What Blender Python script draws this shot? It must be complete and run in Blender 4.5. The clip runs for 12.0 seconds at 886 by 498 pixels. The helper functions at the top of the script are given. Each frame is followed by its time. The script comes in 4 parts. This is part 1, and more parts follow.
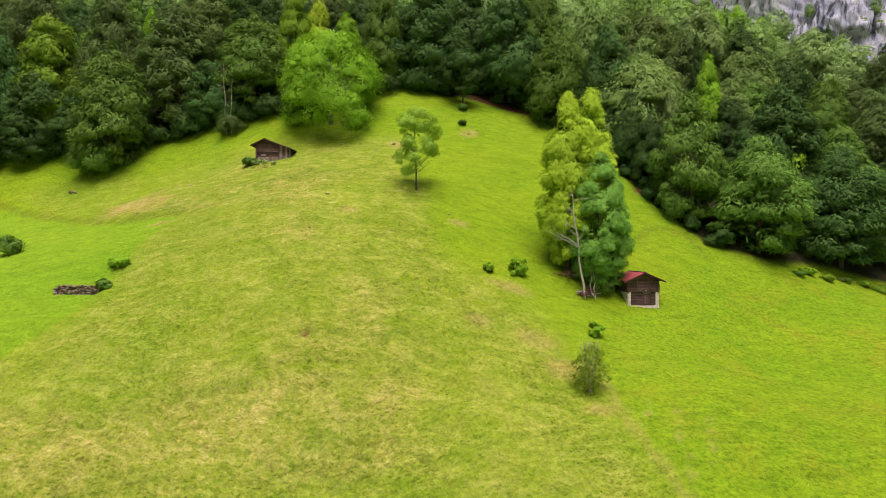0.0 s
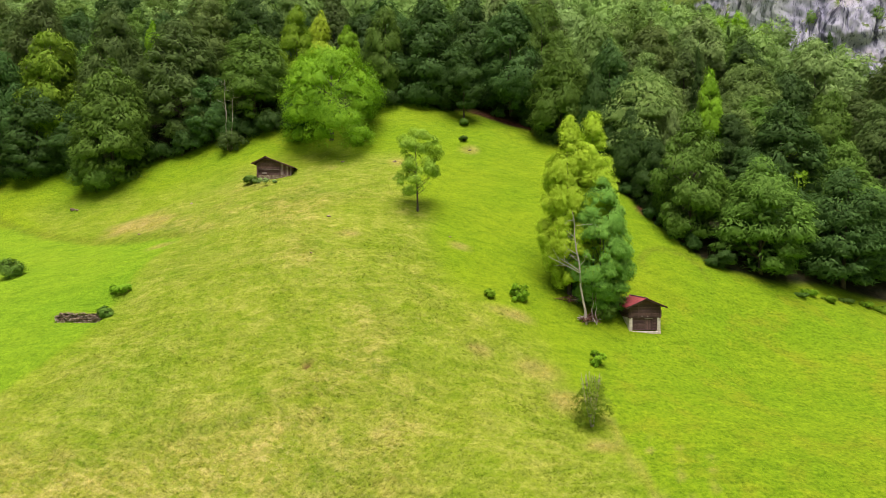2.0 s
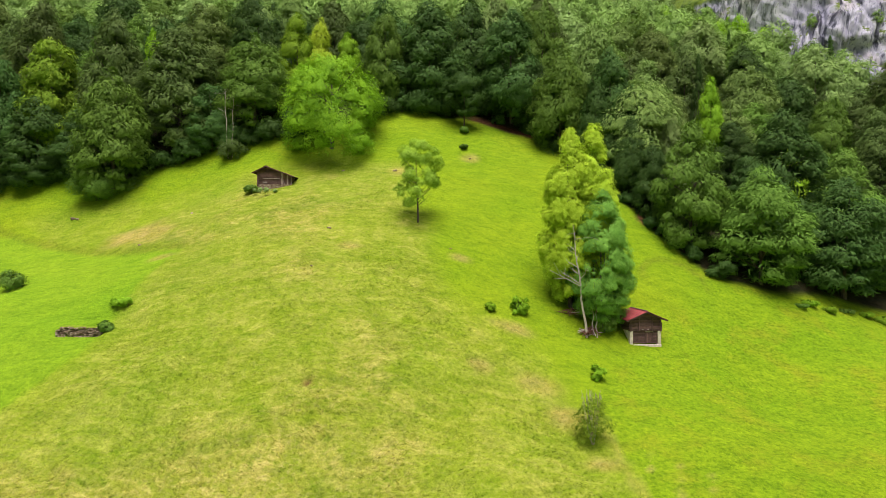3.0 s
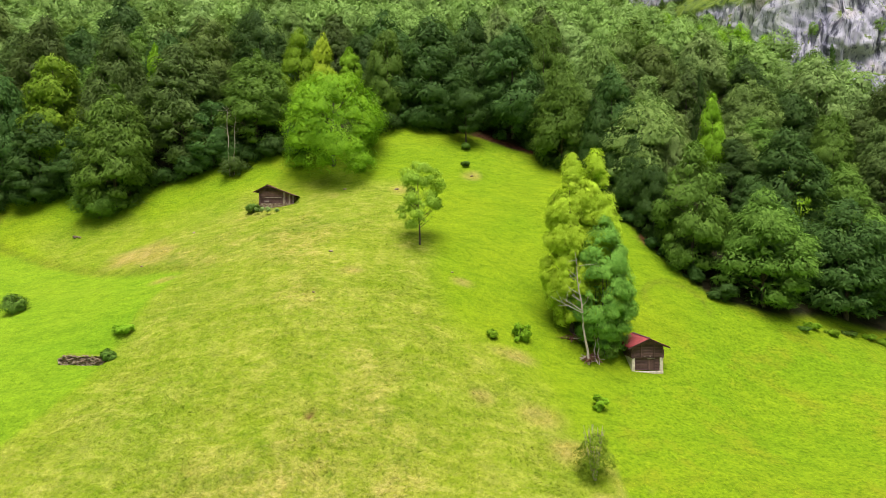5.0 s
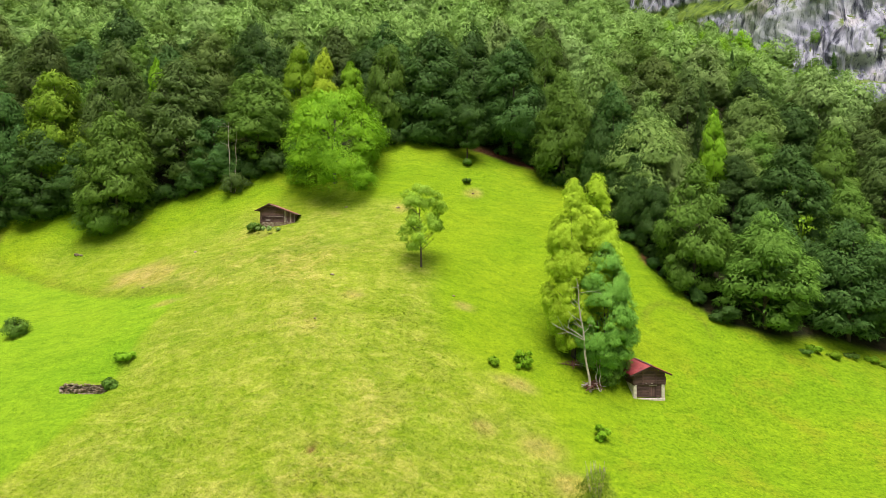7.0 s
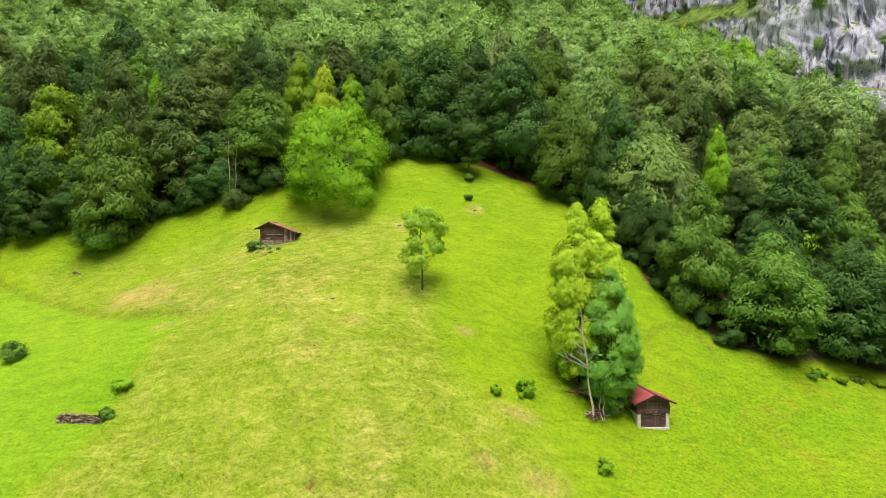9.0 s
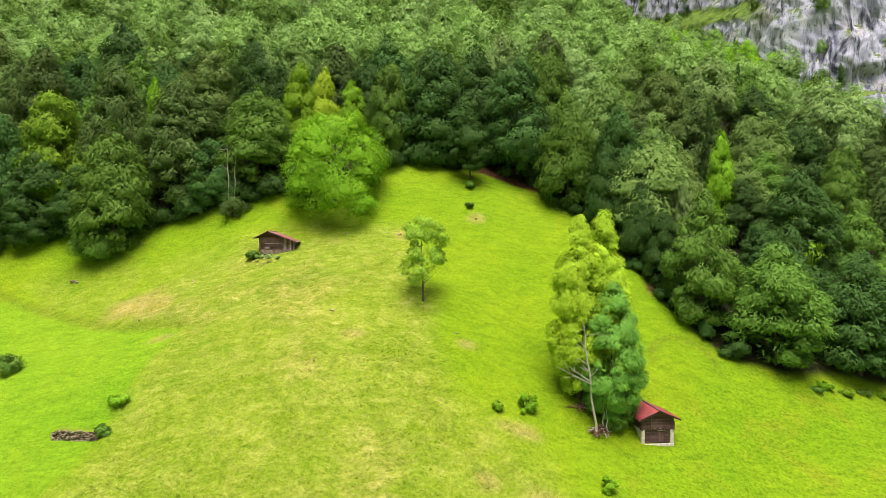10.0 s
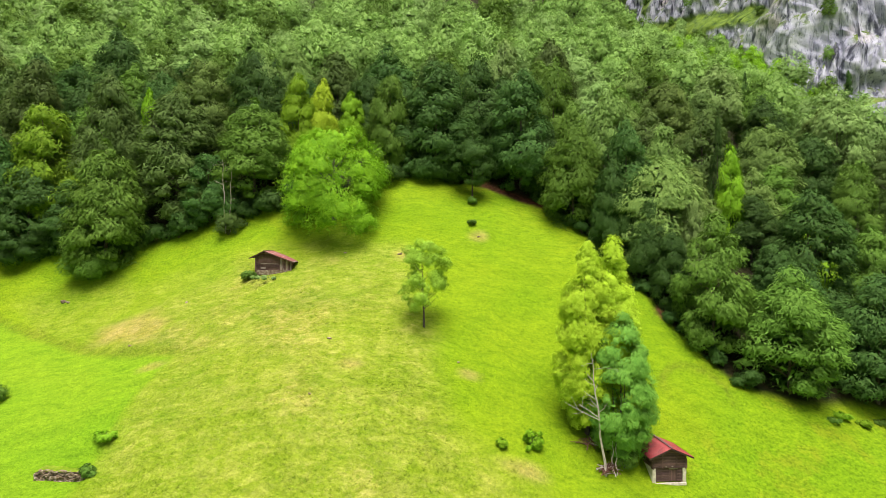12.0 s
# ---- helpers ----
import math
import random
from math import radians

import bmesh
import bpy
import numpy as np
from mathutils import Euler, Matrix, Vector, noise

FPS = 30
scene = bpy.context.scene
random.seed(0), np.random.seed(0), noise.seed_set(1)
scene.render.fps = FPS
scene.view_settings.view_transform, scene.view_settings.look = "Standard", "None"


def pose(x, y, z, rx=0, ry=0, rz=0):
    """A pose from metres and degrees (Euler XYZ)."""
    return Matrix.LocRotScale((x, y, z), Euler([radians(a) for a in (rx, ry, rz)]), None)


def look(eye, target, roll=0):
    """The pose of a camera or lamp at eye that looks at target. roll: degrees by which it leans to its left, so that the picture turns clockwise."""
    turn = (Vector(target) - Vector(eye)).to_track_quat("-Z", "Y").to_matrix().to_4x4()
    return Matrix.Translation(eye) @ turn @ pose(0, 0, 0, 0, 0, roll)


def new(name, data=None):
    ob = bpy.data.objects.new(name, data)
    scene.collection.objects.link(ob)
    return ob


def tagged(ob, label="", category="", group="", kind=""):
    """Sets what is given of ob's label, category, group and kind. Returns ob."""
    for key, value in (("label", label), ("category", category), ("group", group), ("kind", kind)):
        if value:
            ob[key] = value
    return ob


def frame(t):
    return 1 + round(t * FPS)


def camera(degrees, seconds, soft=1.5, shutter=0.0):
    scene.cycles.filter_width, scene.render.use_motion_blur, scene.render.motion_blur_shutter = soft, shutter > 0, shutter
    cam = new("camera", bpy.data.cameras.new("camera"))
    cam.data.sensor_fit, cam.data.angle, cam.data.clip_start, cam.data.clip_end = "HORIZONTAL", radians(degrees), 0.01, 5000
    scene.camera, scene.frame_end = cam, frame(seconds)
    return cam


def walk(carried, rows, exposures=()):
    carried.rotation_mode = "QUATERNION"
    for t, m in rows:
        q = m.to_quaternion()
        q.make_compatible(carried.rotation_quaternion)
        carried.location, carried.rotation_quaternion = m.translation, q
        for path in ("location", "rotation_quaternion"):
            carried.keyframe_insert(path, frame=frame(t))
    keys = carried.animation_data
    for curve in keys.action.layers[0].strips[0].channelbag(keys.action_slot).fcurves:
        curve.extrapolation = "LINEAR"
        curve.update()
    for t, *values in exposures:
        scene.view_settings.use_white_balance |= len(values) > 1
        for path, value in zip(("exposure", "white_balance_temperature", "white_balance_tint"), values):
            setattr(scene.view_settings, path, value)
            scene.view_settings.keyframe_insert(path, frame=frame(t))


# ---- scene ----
cam = camera(75.4, 12.0, soft=0.5)
METRES, EYE, TILT, LEAN, TURN = 24.0, 36.0, 0.0, 0.0, 0.0
ROWS = [
    (0.0, 0.0, 0.0, 0.0, 0.0, 0.0, -0.0),
    (0.5, -0.0007, 0.0009, 0.0379, 0.03, -0.03, -0.01),
    (1.0, -0.0008, 0.0018, 0.0758, 0.06, -0.04, 0.01),
    (1.5, -0.001, 0.0025, 0.1133, 0.08, -0.06, 0.03),
    (2.0, -0.0014, 0.0033, 0.1517, 0.1, -0.07, 0.04),
    (2.5, -0.0019, 0.0037, 0.1901, 0.11, -0.07, 0.06),
    (3.0, -0.0024, 0.004, 0.2288, 0.13, -0.09, 0.06),
    (5.0, -0.0069, 0.0035, 0.3815, 0.24, -0.07, 0.05),
    (5.5, -0.0078, 0.0037, 0.4208, 0.26, -0.06, 0.04),
    (6.0, -0.0084, 0.0037, 0.4596, 0.29, -0.08, 0.04),
    (6.5, -0.0091, 0.0042, 0.4988, 0.31, -0.09, 0.02),
    (7.0, -0.0104, 0.007, 0.5379, 0.33, -0.11, 0.02),
    (9.0, -0.0143, 0.0492, 0.6921, 0.43, -0.15, -0.05),
    (9.5, -0.0157, 0.0709, 0.7299, 0.47, -0.16, -0.06),
    (10.0, -0.0158, 0.0981, 0.7682, 0.51, -0.16, -0.07),
    (10.5, -0.017, 0.1287, 0.8063, 0.53, -0.15, -0.08),
    (11.0, -0.0181, 0.1622, 0.8454, 0.56, -0.14, -0.1),
    (11.5, -0.0195, 0.1996, 0.8844, 0.59, -0.13, -0.11),
    (12.0, -0.0207, 0.2408, 0.9229, 0.62, -0.12, -0.13),
]
walk(cam, [(t, pose(0, 0, EYE, TILT, LEAN, TURN) @ pose(METRES * x, METRES * y, METRES * z, 90 + pitch, roll, yaw)) for t, x, y, z, yaw, pitch, roll in ROWS],
     [(0.0, 0.76, 6500, 27), (3.0, 0.89, 6500, 22), (6.5, 1.04, 6500, 18), (9.5, 1.12, 6500, 16), (12.0, 1.18, 6500, 15)])

# ---- daylight: a bright, thinly clouded sky ----
world = bpy.data.worlds.new("sky")
scene.world = world
world.use_nodes = True
SUN_ELEV, SUN_ROT = 75.0, 175.0          # rotation clockwise from +y
wn = world.node_tree.nodes
sky = wn.new("ShaderNodeTexSky")
sky.sky_type, sky.sun_disc = "NISHITA", False
sky.sun_elevation, sky.sun_rotation = radians(SUN_ELEV), radians(SUN_ROT)
sky.dust_density, sky.air_density, sky.ozone_density = 3.0, 1.0, 1.0
sky_tone = wn.new("ShaderNodeHueSaturation")
sky_tone.inputs["Saturation"].default_value = 0.50
world.node_tree.links.new(sky.outputs[0], sky_tone.inputs["Color"])
world.node_tree.links.new(sky_tone.outputs[0], wn["Background"].inputs["Color"])
wn["Background"].inputs["Strength"].default_value = 0.046
sun_data = bpy.data.lights.new("sun", "SUN")
sun_data.energy, sun_data.angle, sun_data.color = 3.40, radians(44), (1.0, 0.96, 0.88)
sun = new("sun", sun_data)
_e, _r = radians(SUN_ELEV), radians(SUN_ROT)
sun.matrix_world = look((math.sin(_r) * math.cos(_e) * 300, math.cos(_r) * math.cos(_e) * 300, math.sin(_e) * 300), (0, 0, 0))


# ---- small tools ----
def vnoise(x, y, size, seed=0):
    """Smooth value noise, -1..1, of numpy coordinates."""
    x, y = np.asarray(x, float) / size + 17.3 * seed, np.asarray(y, float) / size - 9.1 * seed
    i, j = np.floor(x), np.floor(y)
    u, v = x - i, y - j
    u, v = u * u * (3 - 2 * u), v * v * (3 - 2 * v)

    def h(a, b):
        s = np.sin(a * 127.1 + b * 311.7 + seed * 74.7) * 43758.5453
        return 2 * (s - np.floor(s)) - 1
    return (h(i, j) * (1 - u) + h(i + 1, j) * u) * (1 - v) + (h(i, j + 1) * (1 - u) + h(i + 1, j + 1) * u) * v


def fbm(x, y, size, octaves=4, seed=0):
    total, amp = 0, 1.0
    for k in range(octaves):
        total = total + amp * vnoise(x, y, size / 2 ** k, seed + 3 * k)
        amp *= 0.5
    return total / 1.6


def smooth(a, b, v):
    t = np.clip((np.asarray(v, float) - a) / (b - a), 0, 1)
    return t * t * (3 - 2 * t)


def fast_mesh(name, verts, faces, smooth_faces=False, floats=None, normals=None):
    """A mesh from numpy arrays: verts (n, 3), faces (m, 3 or 4); floats: point attributes by name."""
    verts, faces = np.asarray(verts, np.float32), np.asarray(faces, np.int32)
    me = bpy.data.meshes.new(name)
    me.vertices.add(len(verts))
    me.vertices.foreach_set("co", verts.ravel())
    m, k = faces.shape
    me.loops.add(m * k)
    me.loops.foreach_set("vertex_index", faces.ravel())
    me.polygons.add(m)
    me.polygons.foreach_set("loop_start", np.arange(0, m * k, k, dtype=np.int32))
    me.polygons.foreach_set("use_smooth", np.full(m, smooth_faces))
    for key, values in (floats or {}).items():
        me.attributes.new(key, "FLOAT", "POINT").data.foreach_set("value", np.asarray(values, np.float32).ravel())
    me.update(calc_edges=True)
    if normals is not None:
        me.normals_split_custom_set_from_vertices(np.asarray(normals, np.float32))
    return me


def part(name, data, material, parent=None, label="", at=None):
    """Links a bmesh or mesh as one mesh object, under parent when given."""
    if isinstance(data, bmesh.types.BMesh):
        me = bpy.data.meshes.new(name)
        data.to_mesh(me)
        data.free()
        data = me
    if material is not None and not data.materials:
        data.materials.append(material)
    ob = new(name, data)
    if at is not None:
        ob.matrix_basis = at
    if parent is not None:
        ob.parent = parent
    if label:
        ob["label"] = label
    return ob


def empty(name, x, y, z, turn=0.0, label="", category="", group=""):
    ob = new(name)
    ob.empty_display_size = 0.3
    ob.matrix_basis = pose(x, y, z, 0, 0, turn)
    return tagged(ob, label, category, group)


def box(sx, sy, sz, bevel=0.0, centre=(0, 0, 0)):
    bm = bmesh.new()
    bmesh.ops.create_cube(bm, size=1, matrix=Matrix.Translation(centre) @ Matrix.Diagonal((sx, sy, sz, 1)))
    if bevel:
        bmesh.ops.bevel(bm, geom=bm.edges[:], offset=bevel, segments=1, affect="EDGES")
    return bm


def tubes(paths, sides=6):
    """Tapered tubes: each path is a list of ((x, y, z), radius). Returns verts, faces."""
    verts, faces = [], []
    for path in paths:
        pts = [Vector(p) for p, _ in path]
        first = len(verts)
        for i, (p, (_, r)) in enumerate(zip(pts, path)):
            d = (pts[min(i + 1, len(pts) - 1)] - pts[max(i - 1, 0)]).normalized()
            a = d.orthogonal().normalized() if abs(d.z) < 0.95 else Vector((1, 0, 0)) - d * d.x
            a.normalize()
            b = d.cross(a)
            for k in range(sides):
                w = 2 * math.pi * k / sides
                verts.append(p + (a * math.cos(w) + b * math.sin(w)) * r)
        for i in range(len(path) - 1):
            for k in range(sides):
                q, s = first + i * sides, (k + 1) % sides
                faces.append((q + k, q + s, q + sides + s, q + sides + k))
    return np.array([tuple(v) for v in verts]), np.array(faces)


# ---- materials ----
class Nodes:
    def __init__(self, name):
        self.mat = bpy.data.materials.new(name)
        self.mat.use_nodes = True
        self.n, self.l = self.mat.node_tree.nodes, self.mat.node_tree.links
        self.bsdf, self.out = self.n["Principled BSDF"], self.n["Material Output"]

    def add(self, kind, **values):
        node = self.n.new("ShaderNode" + kind)
        for key, value in values.items():
            node.inputs[key].default_value = value
        return node

    def link(self, a, b):
        self.l.new(a, b)

    def coords(self, scale=(1, 1, 1), kind="Object"):
        m = self.add("Mapping", Scale=scale)
        self.link(self.add("TexCoord").outputs[kind], m.inputs["Vector"])
        return m.outputs[0]

    def world_coords(self, scale=(1, 1, 1)):
        m = self.add("Mapping", Scale=scale)
        self.link(self.add("NewGeometry").outputs["Position"], m.inputs["Vector"])
        return m.outputs[0]

    def noise(self, vector, scale, detail=3.0, rough=0.55):
        t = self.add("TexNoise", Scale=scale, Detail=detail, Roughness=rough)
        self.link(vector, t.inputs["Vector"])
        return t.outputs["Fac"]

    def ramp(self, fac, *stops):
        r = self.add("ValToRGB")
        e = r.color_ramp.elements
        while len(e) < len(stops):
            e.new(0.5)
        for el, (p, c) in zip(e, stops):
            el.position, el.color = p, (*c, 1)
        self.link(fac, r.inputs["Fac"])
        return r.outputs["Color"]

    def math(self, op, a, b):
        m = self.n.new("ShaderNodeMath")
        m.operation = op
        for k, v in enumerate((a, b)):
            if isinstance(v, (int, float)):
                m.inputs[k].default_value = v
            else:
                self.link(v, m.inputs[k])
        return m.outputs[0]

    def mix(self, fac, a, b, blend="MIX"):
        m = self.n.new("ShaderNodeMix")
        m.data_type, m.blend_type = "RGBA", blend
        for k, v in ((0, fac), (6, a), (7, b)):
            if isinstance(v, (int, float)):
                m.inputs[k].default_value = v
            elif isinstance(v, tuple):
                m.inputs[k].default_value = (*v, 1)
            else:
                self.link(v, m.inputs[k])
        return m.outputs[2]

    def attr(self, name):
        a = self.n.new("ShaderNodeAttribute")
        a.attribute_name = name
        return a.outputs["Fac"]

    def bump(self, height, strength, distance):
        b = self.add("Bump", Strength=strength, Distance=distance)
        self.link(height, b.inputs["Height"])
        self.link(b.outputs[0], self.bsdf.inputs["Normal"])

    def done(self, colour, rough=0.8, metal=0.0, spec=0.3):
        if isinstance(colour, tuple):
            self.bsdf.inputs["Base Color"].default_value = (*colour, 1)
        else:
            self.link(colour, self.bsdf.inputs["Base Color"])
        self.bsdf.inputs["Roughness"].default_value = rough
        self.bsdf.inputs["Metallic"].default_value = metal
        self.bsdf.inputs["Specular IOR Level"].default_value = spec
        return self.mat


def leaf_material(name, dark, light, through_light=0.22):
    """Foliage: each leaf spray and each tree differs in tone; light comes through the leaves."""
    m = Nodes(name)
    isl = m.add("NewGeometry").outputs["Random Per Island"]
    obr = m.add("ObjectInfo").outputs["Random"]
    patch = m.noise(m.world_coords(), 0.35, 2.0)
    leaf = m.noise(m.world_coords(), 2.2, 4.0, 0.75)
    v = m.math("ADD", m.math("MULTIPLY", isl, 0.28), m.math("ADD", m.math("MULTIPLY", patch, 0.40), m.math("MULTIPLY", leaf, 0.32)))
    col = m.ramp(v, (0.25, dark), (0.75, light))
    hsv = m.add("HueSaturation")
    m.link(col, hsv.inputs["Color"])
    m.link(m.math("ADD", m.math("MULTIPLY", obr, 0.016), 0.492), hsv.inputs["Hue"])
    value = m.math("ADD", m.math("MULTIPLY", obr, 0.40), 0.80)
    m.link(m.math("ADD", value, m.attr("vary")), hsv.inputs["Value"])
    m.done(hsv.outputs[0], 0.6, spec=0.06)
    tr = m.add("BsdfTranslucent")
    m.link(hsv.outputs[0], tr.inputs["Color"])
    mx = m.add("MixShader", Fac=through_light)
    m.link(m.bsdf.outputs[0], mx.inputs[1])
    m.link(tr.outputs[0], mx.inputs[2])
    m.link(mx.outputs[0], m.out.inputs["Surface"])
    return m.mat


LEAF = {  # reflected and transmitted light together
    "bright": leaf_material("bright_leaves", (0.130, 0.270, 0.010), (0.270, 0.470, 0.025)),
    "fresh": leaf_material("fresh_leaves", (0.085, 0.170, 0.010), (0.230, 0.350, 0.024)),
    "maple": leaf_material("maple_leaves", (0.095, 0.245, 0.008), (0.290, 0.530, 0.023)),
    "lime": leaf_material("lime_leaves", (0.260, 0.430, 0.012), (0.550, 0.740, 0.055)),
    "olive": leaf_material("olive_leaves", (0.098, 0.170, 0.034), (0.205, 0.310, 0.072)),
    "moss": leaf_material("moss_green_leaves", (0.050, 0.096, 0.020), (0.130, 0.200, 0.046)),
    "willow": leaf_material("lone_tree_leaves", (0.175, 0.325, 0.022), (0.350, 0.540, 0.060)),
    "mid": leaf_material("green_leaves", (0.070, 0.155, 0.018), (0.165, 0.288, 0.042)),
    # dark green leaves, lowered further to hold the dense wood's shade
    "dark": leaf_material("dark_shaded_leaves", (0.028, 0.078, 0.015), (0.086, 0.166, 0.034)),
    # lightened and blued: the far wood's haze and brightness, held in the leaf colour
    "sage": leaf_material("hazy_sage_leaves", (0.116, 0.222, 0.046), (0.295, 0.445, 0.106)),
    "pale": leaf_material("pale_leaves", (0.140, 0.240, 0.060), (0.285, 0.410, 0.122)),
    "blue": leaf_material("ash_leaves", (0.105, 0.300, 0.036), (0.255, 0.520, 0.075)),
}


def grass_colour(m):
    """The meadow's colours: lush mown grass, taller drying grass, fallen leaves painted dark for the wood's shade."""
    p = m.world_coords()
    fine, mid, wide = m.noise(p, 2.0, 6.0, 0.90), m.noise(p, 0.35, 4.0, 0.6), m.noise(p, 0.06, 3.0)
    bend = m.add("TexNoise", Scale=0.16, Detail=2.0)
    m.link(p, bend.inputs["Vector"])
    warped = m.add("VectorMath")
    warped.operation = "MULTIPLY_ADD"
    m.link(bend.outputs["Color"], warped.inputs[0])
    warped.inputs[1].default_value = (5, 5, 0)
    m.link(p, warped.inputs[2])
    comb = m.add("Mapping", Scale=(0.6, 1.9, 0.3))
    m.link(warped.outputs[0], comb.inputs["Vector"])
    strand = m.noise(comb.outputs[0], 0.55, 6.0, 0.68)
    green = m.ramp(wide, (0.3, (0.145, 0.258, 0.004)), (0.7, (0.192, 0.285, 0.006)))
    lush = m.ramp(wide, (0.3, (0.132, 0.254, 0.004)), (0.7, (0.188, 0.288, 0.006)))
    dry = m.ramp(mid, (0.25, (0.168, 0.242, 0.012)), (0.5, (0.228, 0.266, 0.026)), (0.75, (0.300, 0.290, 0.060)))
    dry = m.mix(m.ramp(strand, (0.50, (0, 0, 0)), (0.68, (0.45, 0.45, 0.45))), dry, (0.420, 0.375, 0.130))
    hay = m.ramp(mid, (0.3, (0.235, 0.240, 0.030)), (0.7, (0.345, 0.295, 0.085)))
    # brown floor taken nearly black: shade under the trees is in the colour
    shaded_litter = m.ramp(m.noise(p, 0.8, 4.0), (0.35, (0.012, 0.016, 0.005)), (0.6, (0.030, 0.026, 0.010)), (0.75, (0.034, 0.026, 0.012)))
    bare = m.ramp(m.noise(p, 1.2, 4.0), (0.3, (0.050, 0.017, 0.010)), (0.7, (0.135, 0.050, 0.030)))
    knobs = m.noise(m.world_coords((1, 1.1, 1)), 2.2, 3.0, 0.6)
    # small shadows between the field's tufts, multiplied into the grass colour
    tuft_shadow = m.ramp(knobs, (0.36, (0.70, 0.76, 0.68)), (0.48, (1.0, 1.0, 1)), (0.7, (1.12, 1.08, 1.1)))
    lush = m.mix(m.ramp(m.noise(p, 0.16, 4.0, 0.65), (0.50, (0, 0, 0)), (0.66, (0.7, 0.7, 0.7))), lush, (0.205, 0.252, 0.010))
    lush = m.mix(1.0, lush, tuft_shadow, "MULTIPLY")
    straw = m.noise(m.world_coords((1, 1.7, 1)), 1.5, 6.0, 0.82)
    dry = m.mix(m.ramp(straw, (0.50, (0, 0, 0)), (0.64, (0.5, 0.5, 0.5))), dry, (0.400, 0.365, 0.120))
    clump = m.ramp(m.noise(p, 0.8, 3.0, 0.6), (0.58, (0, 0, 0)), (0.68, (0.6, 0.6, 0.6)))
    dry = m.mix(clump, dry, (0.115, 0.190, 0.006))
    hollow = m.ramp(m.noise(warped.outputs[0], 0.13, 4.0, 0.6), (0.34, (0.72, 0.84, 0.62)), (0.5, (0.96, 0.98, 0.93)), (0.66, (1.12, 1.07, 1.22)))
    dry = m.mix(1.0, dry, hollow, "MULTIPLY")
    c = m.mix(m.attr("lush"), green, lush)
    mown = m.ramp(wide, (0.3, (0.142, 0.278, 0.007)), (0.7, (0.184, 0.304, 0.010)))
    c = m.mix(m.attr("mown"), c, mown)
    c = m.mix(m.attr("dry"), c, dry)
    c = m.mix(m.attr("hay"), c, hay)
    c = m.mix(m.attr("shaded_litter"), c, shaded_litter)
    c = m.mix(m.attr("bare"), c, bare)
    shade = m.ramp(fine, (0.30, (0.52, 0.58, 0.48)), (0.5, (1, 1, 1)), (0.70, (1.34, 1.28, 1.40)))
    c = m.mix(1.0, c, shade, "MULTIPLY")
    sheen = m.ramp(strand, (0.32, (0.76, 0.82, 0.76)), (0.5, (1, 1, 1)), (0.68, (1.20, 1.15, 1.12)))
    return m.mix(1.0, c, sheen, "MULTIPLY"), m.math("ADD", m.math("ADD", fine, strand), m.math("MULTIPLY", knobs, 2.0))


m = Nodes("meadow_ground")
colour, fine = grass_colour(m)
m.bump(fine, 0.6, 0.35)
MEADOW = m.done(colour, 0.9, spec=0.1)

m = Nodes("grass_blades")
colour, fine = grass_colour(m)
isl = m.add("NewGeometry").outputs["Random Per Island"]
colour = m.mix(1.0, colour, m.ramp(isl, (0.0, (1.25, 1.25, 1.25)), (1.0, (1.85, 1.75, 1.95))), "MULTIPLY")
m.done(colour, 0.8, spec=0.15)
tr = m.add("BsdfTranslucent")
m.link(colour, tr.inputs["Color"])
mx = m.add("MixShader", Fac=0.60)
m.link(m.bsdf.outputs[0], mx.inputs[1])
m.link(tr.outputs[0], mx.inputs[2])
m.link(mx.outputs[0], m.out.inputs["Surface"])
GRASS = m.mat

m = Nodes("bark")
p = m.coords((6, 6, 1.2))
n1 = m.noise(p, 1.5, 5.0)
m.bump(n1, 0.8, 0.05)
BARK = m.done(m.ramp(n1, (0.3, (0.035, 0.028, 0.022)), (0.7, (0.130, 0.105, 0.085))), 0.9)

m = Nodes("pale_bark")
n1 = m.noise(m.coords((5, 5, 1.5)), 1.5, 5.0)
m.bump(n1, 0.5, 0.03)
PALE_BARK = m.done(m.ramp(n1, (0.3, (0.22, 0.17, 0.14)), (0.65, (0.56, 0.49, 0.43))), 0.85)


m = Nodes("brown_twigs")
n1 = m.noise(m.world_coords(), 6.0, 4.0)
BROWN_TWIG = m.done(m.ramp(n1, (0.3, (0.06, 0.026, 0.017)), (0.7, (0.20, 0.095, 0.065))), 0.9)


def timber(name, dark, light):
    m = Nodes(name)
    p = m.coords((1.2, 9, 9))
    obr = m.add("ObjectInfo").outputs["Random"]
    g = m.noise(p, 2.0, 6.0, 0.65)
    stain = m.noise(m.world_coords(), 1.1, 3.0)
    c = m.ramp(m.math("ADD", m.math("MULTIPLY", g, 0.6), m.math("MULTIPLY", stain, 0.4)), (0.3, dark), (0.7, light))
    c = m.mix(1.0, c, m.ramp(obr, (0.0, (0.65, 0.65, 0.68)), (1.0, (1.3, 1.25, 1.2))), "MULTIPLY")
    m.bump(g, 0.6, 0.02)
    return m.done(c, 0.85, spec=0.2)


LOGWOOD = timber("weathered_dark_timber", (0.046, 0.025, 0.024), (0.205, 0.125, 0.118))
GREYWOOD = timber("greyed_timber", (0.130, 0.098, 0.090), (0.400, 0.330, 0.300))

m = Nodes("red_painted_sheet_roof")
p = m.world_coords()
n1 = m.noise(p, 1.3, 4.0)
c = m.ramp(n1, (0.3, (0.200, 0.028, 0.034)), (0.7, (0.330, 0.060, 0.060)))
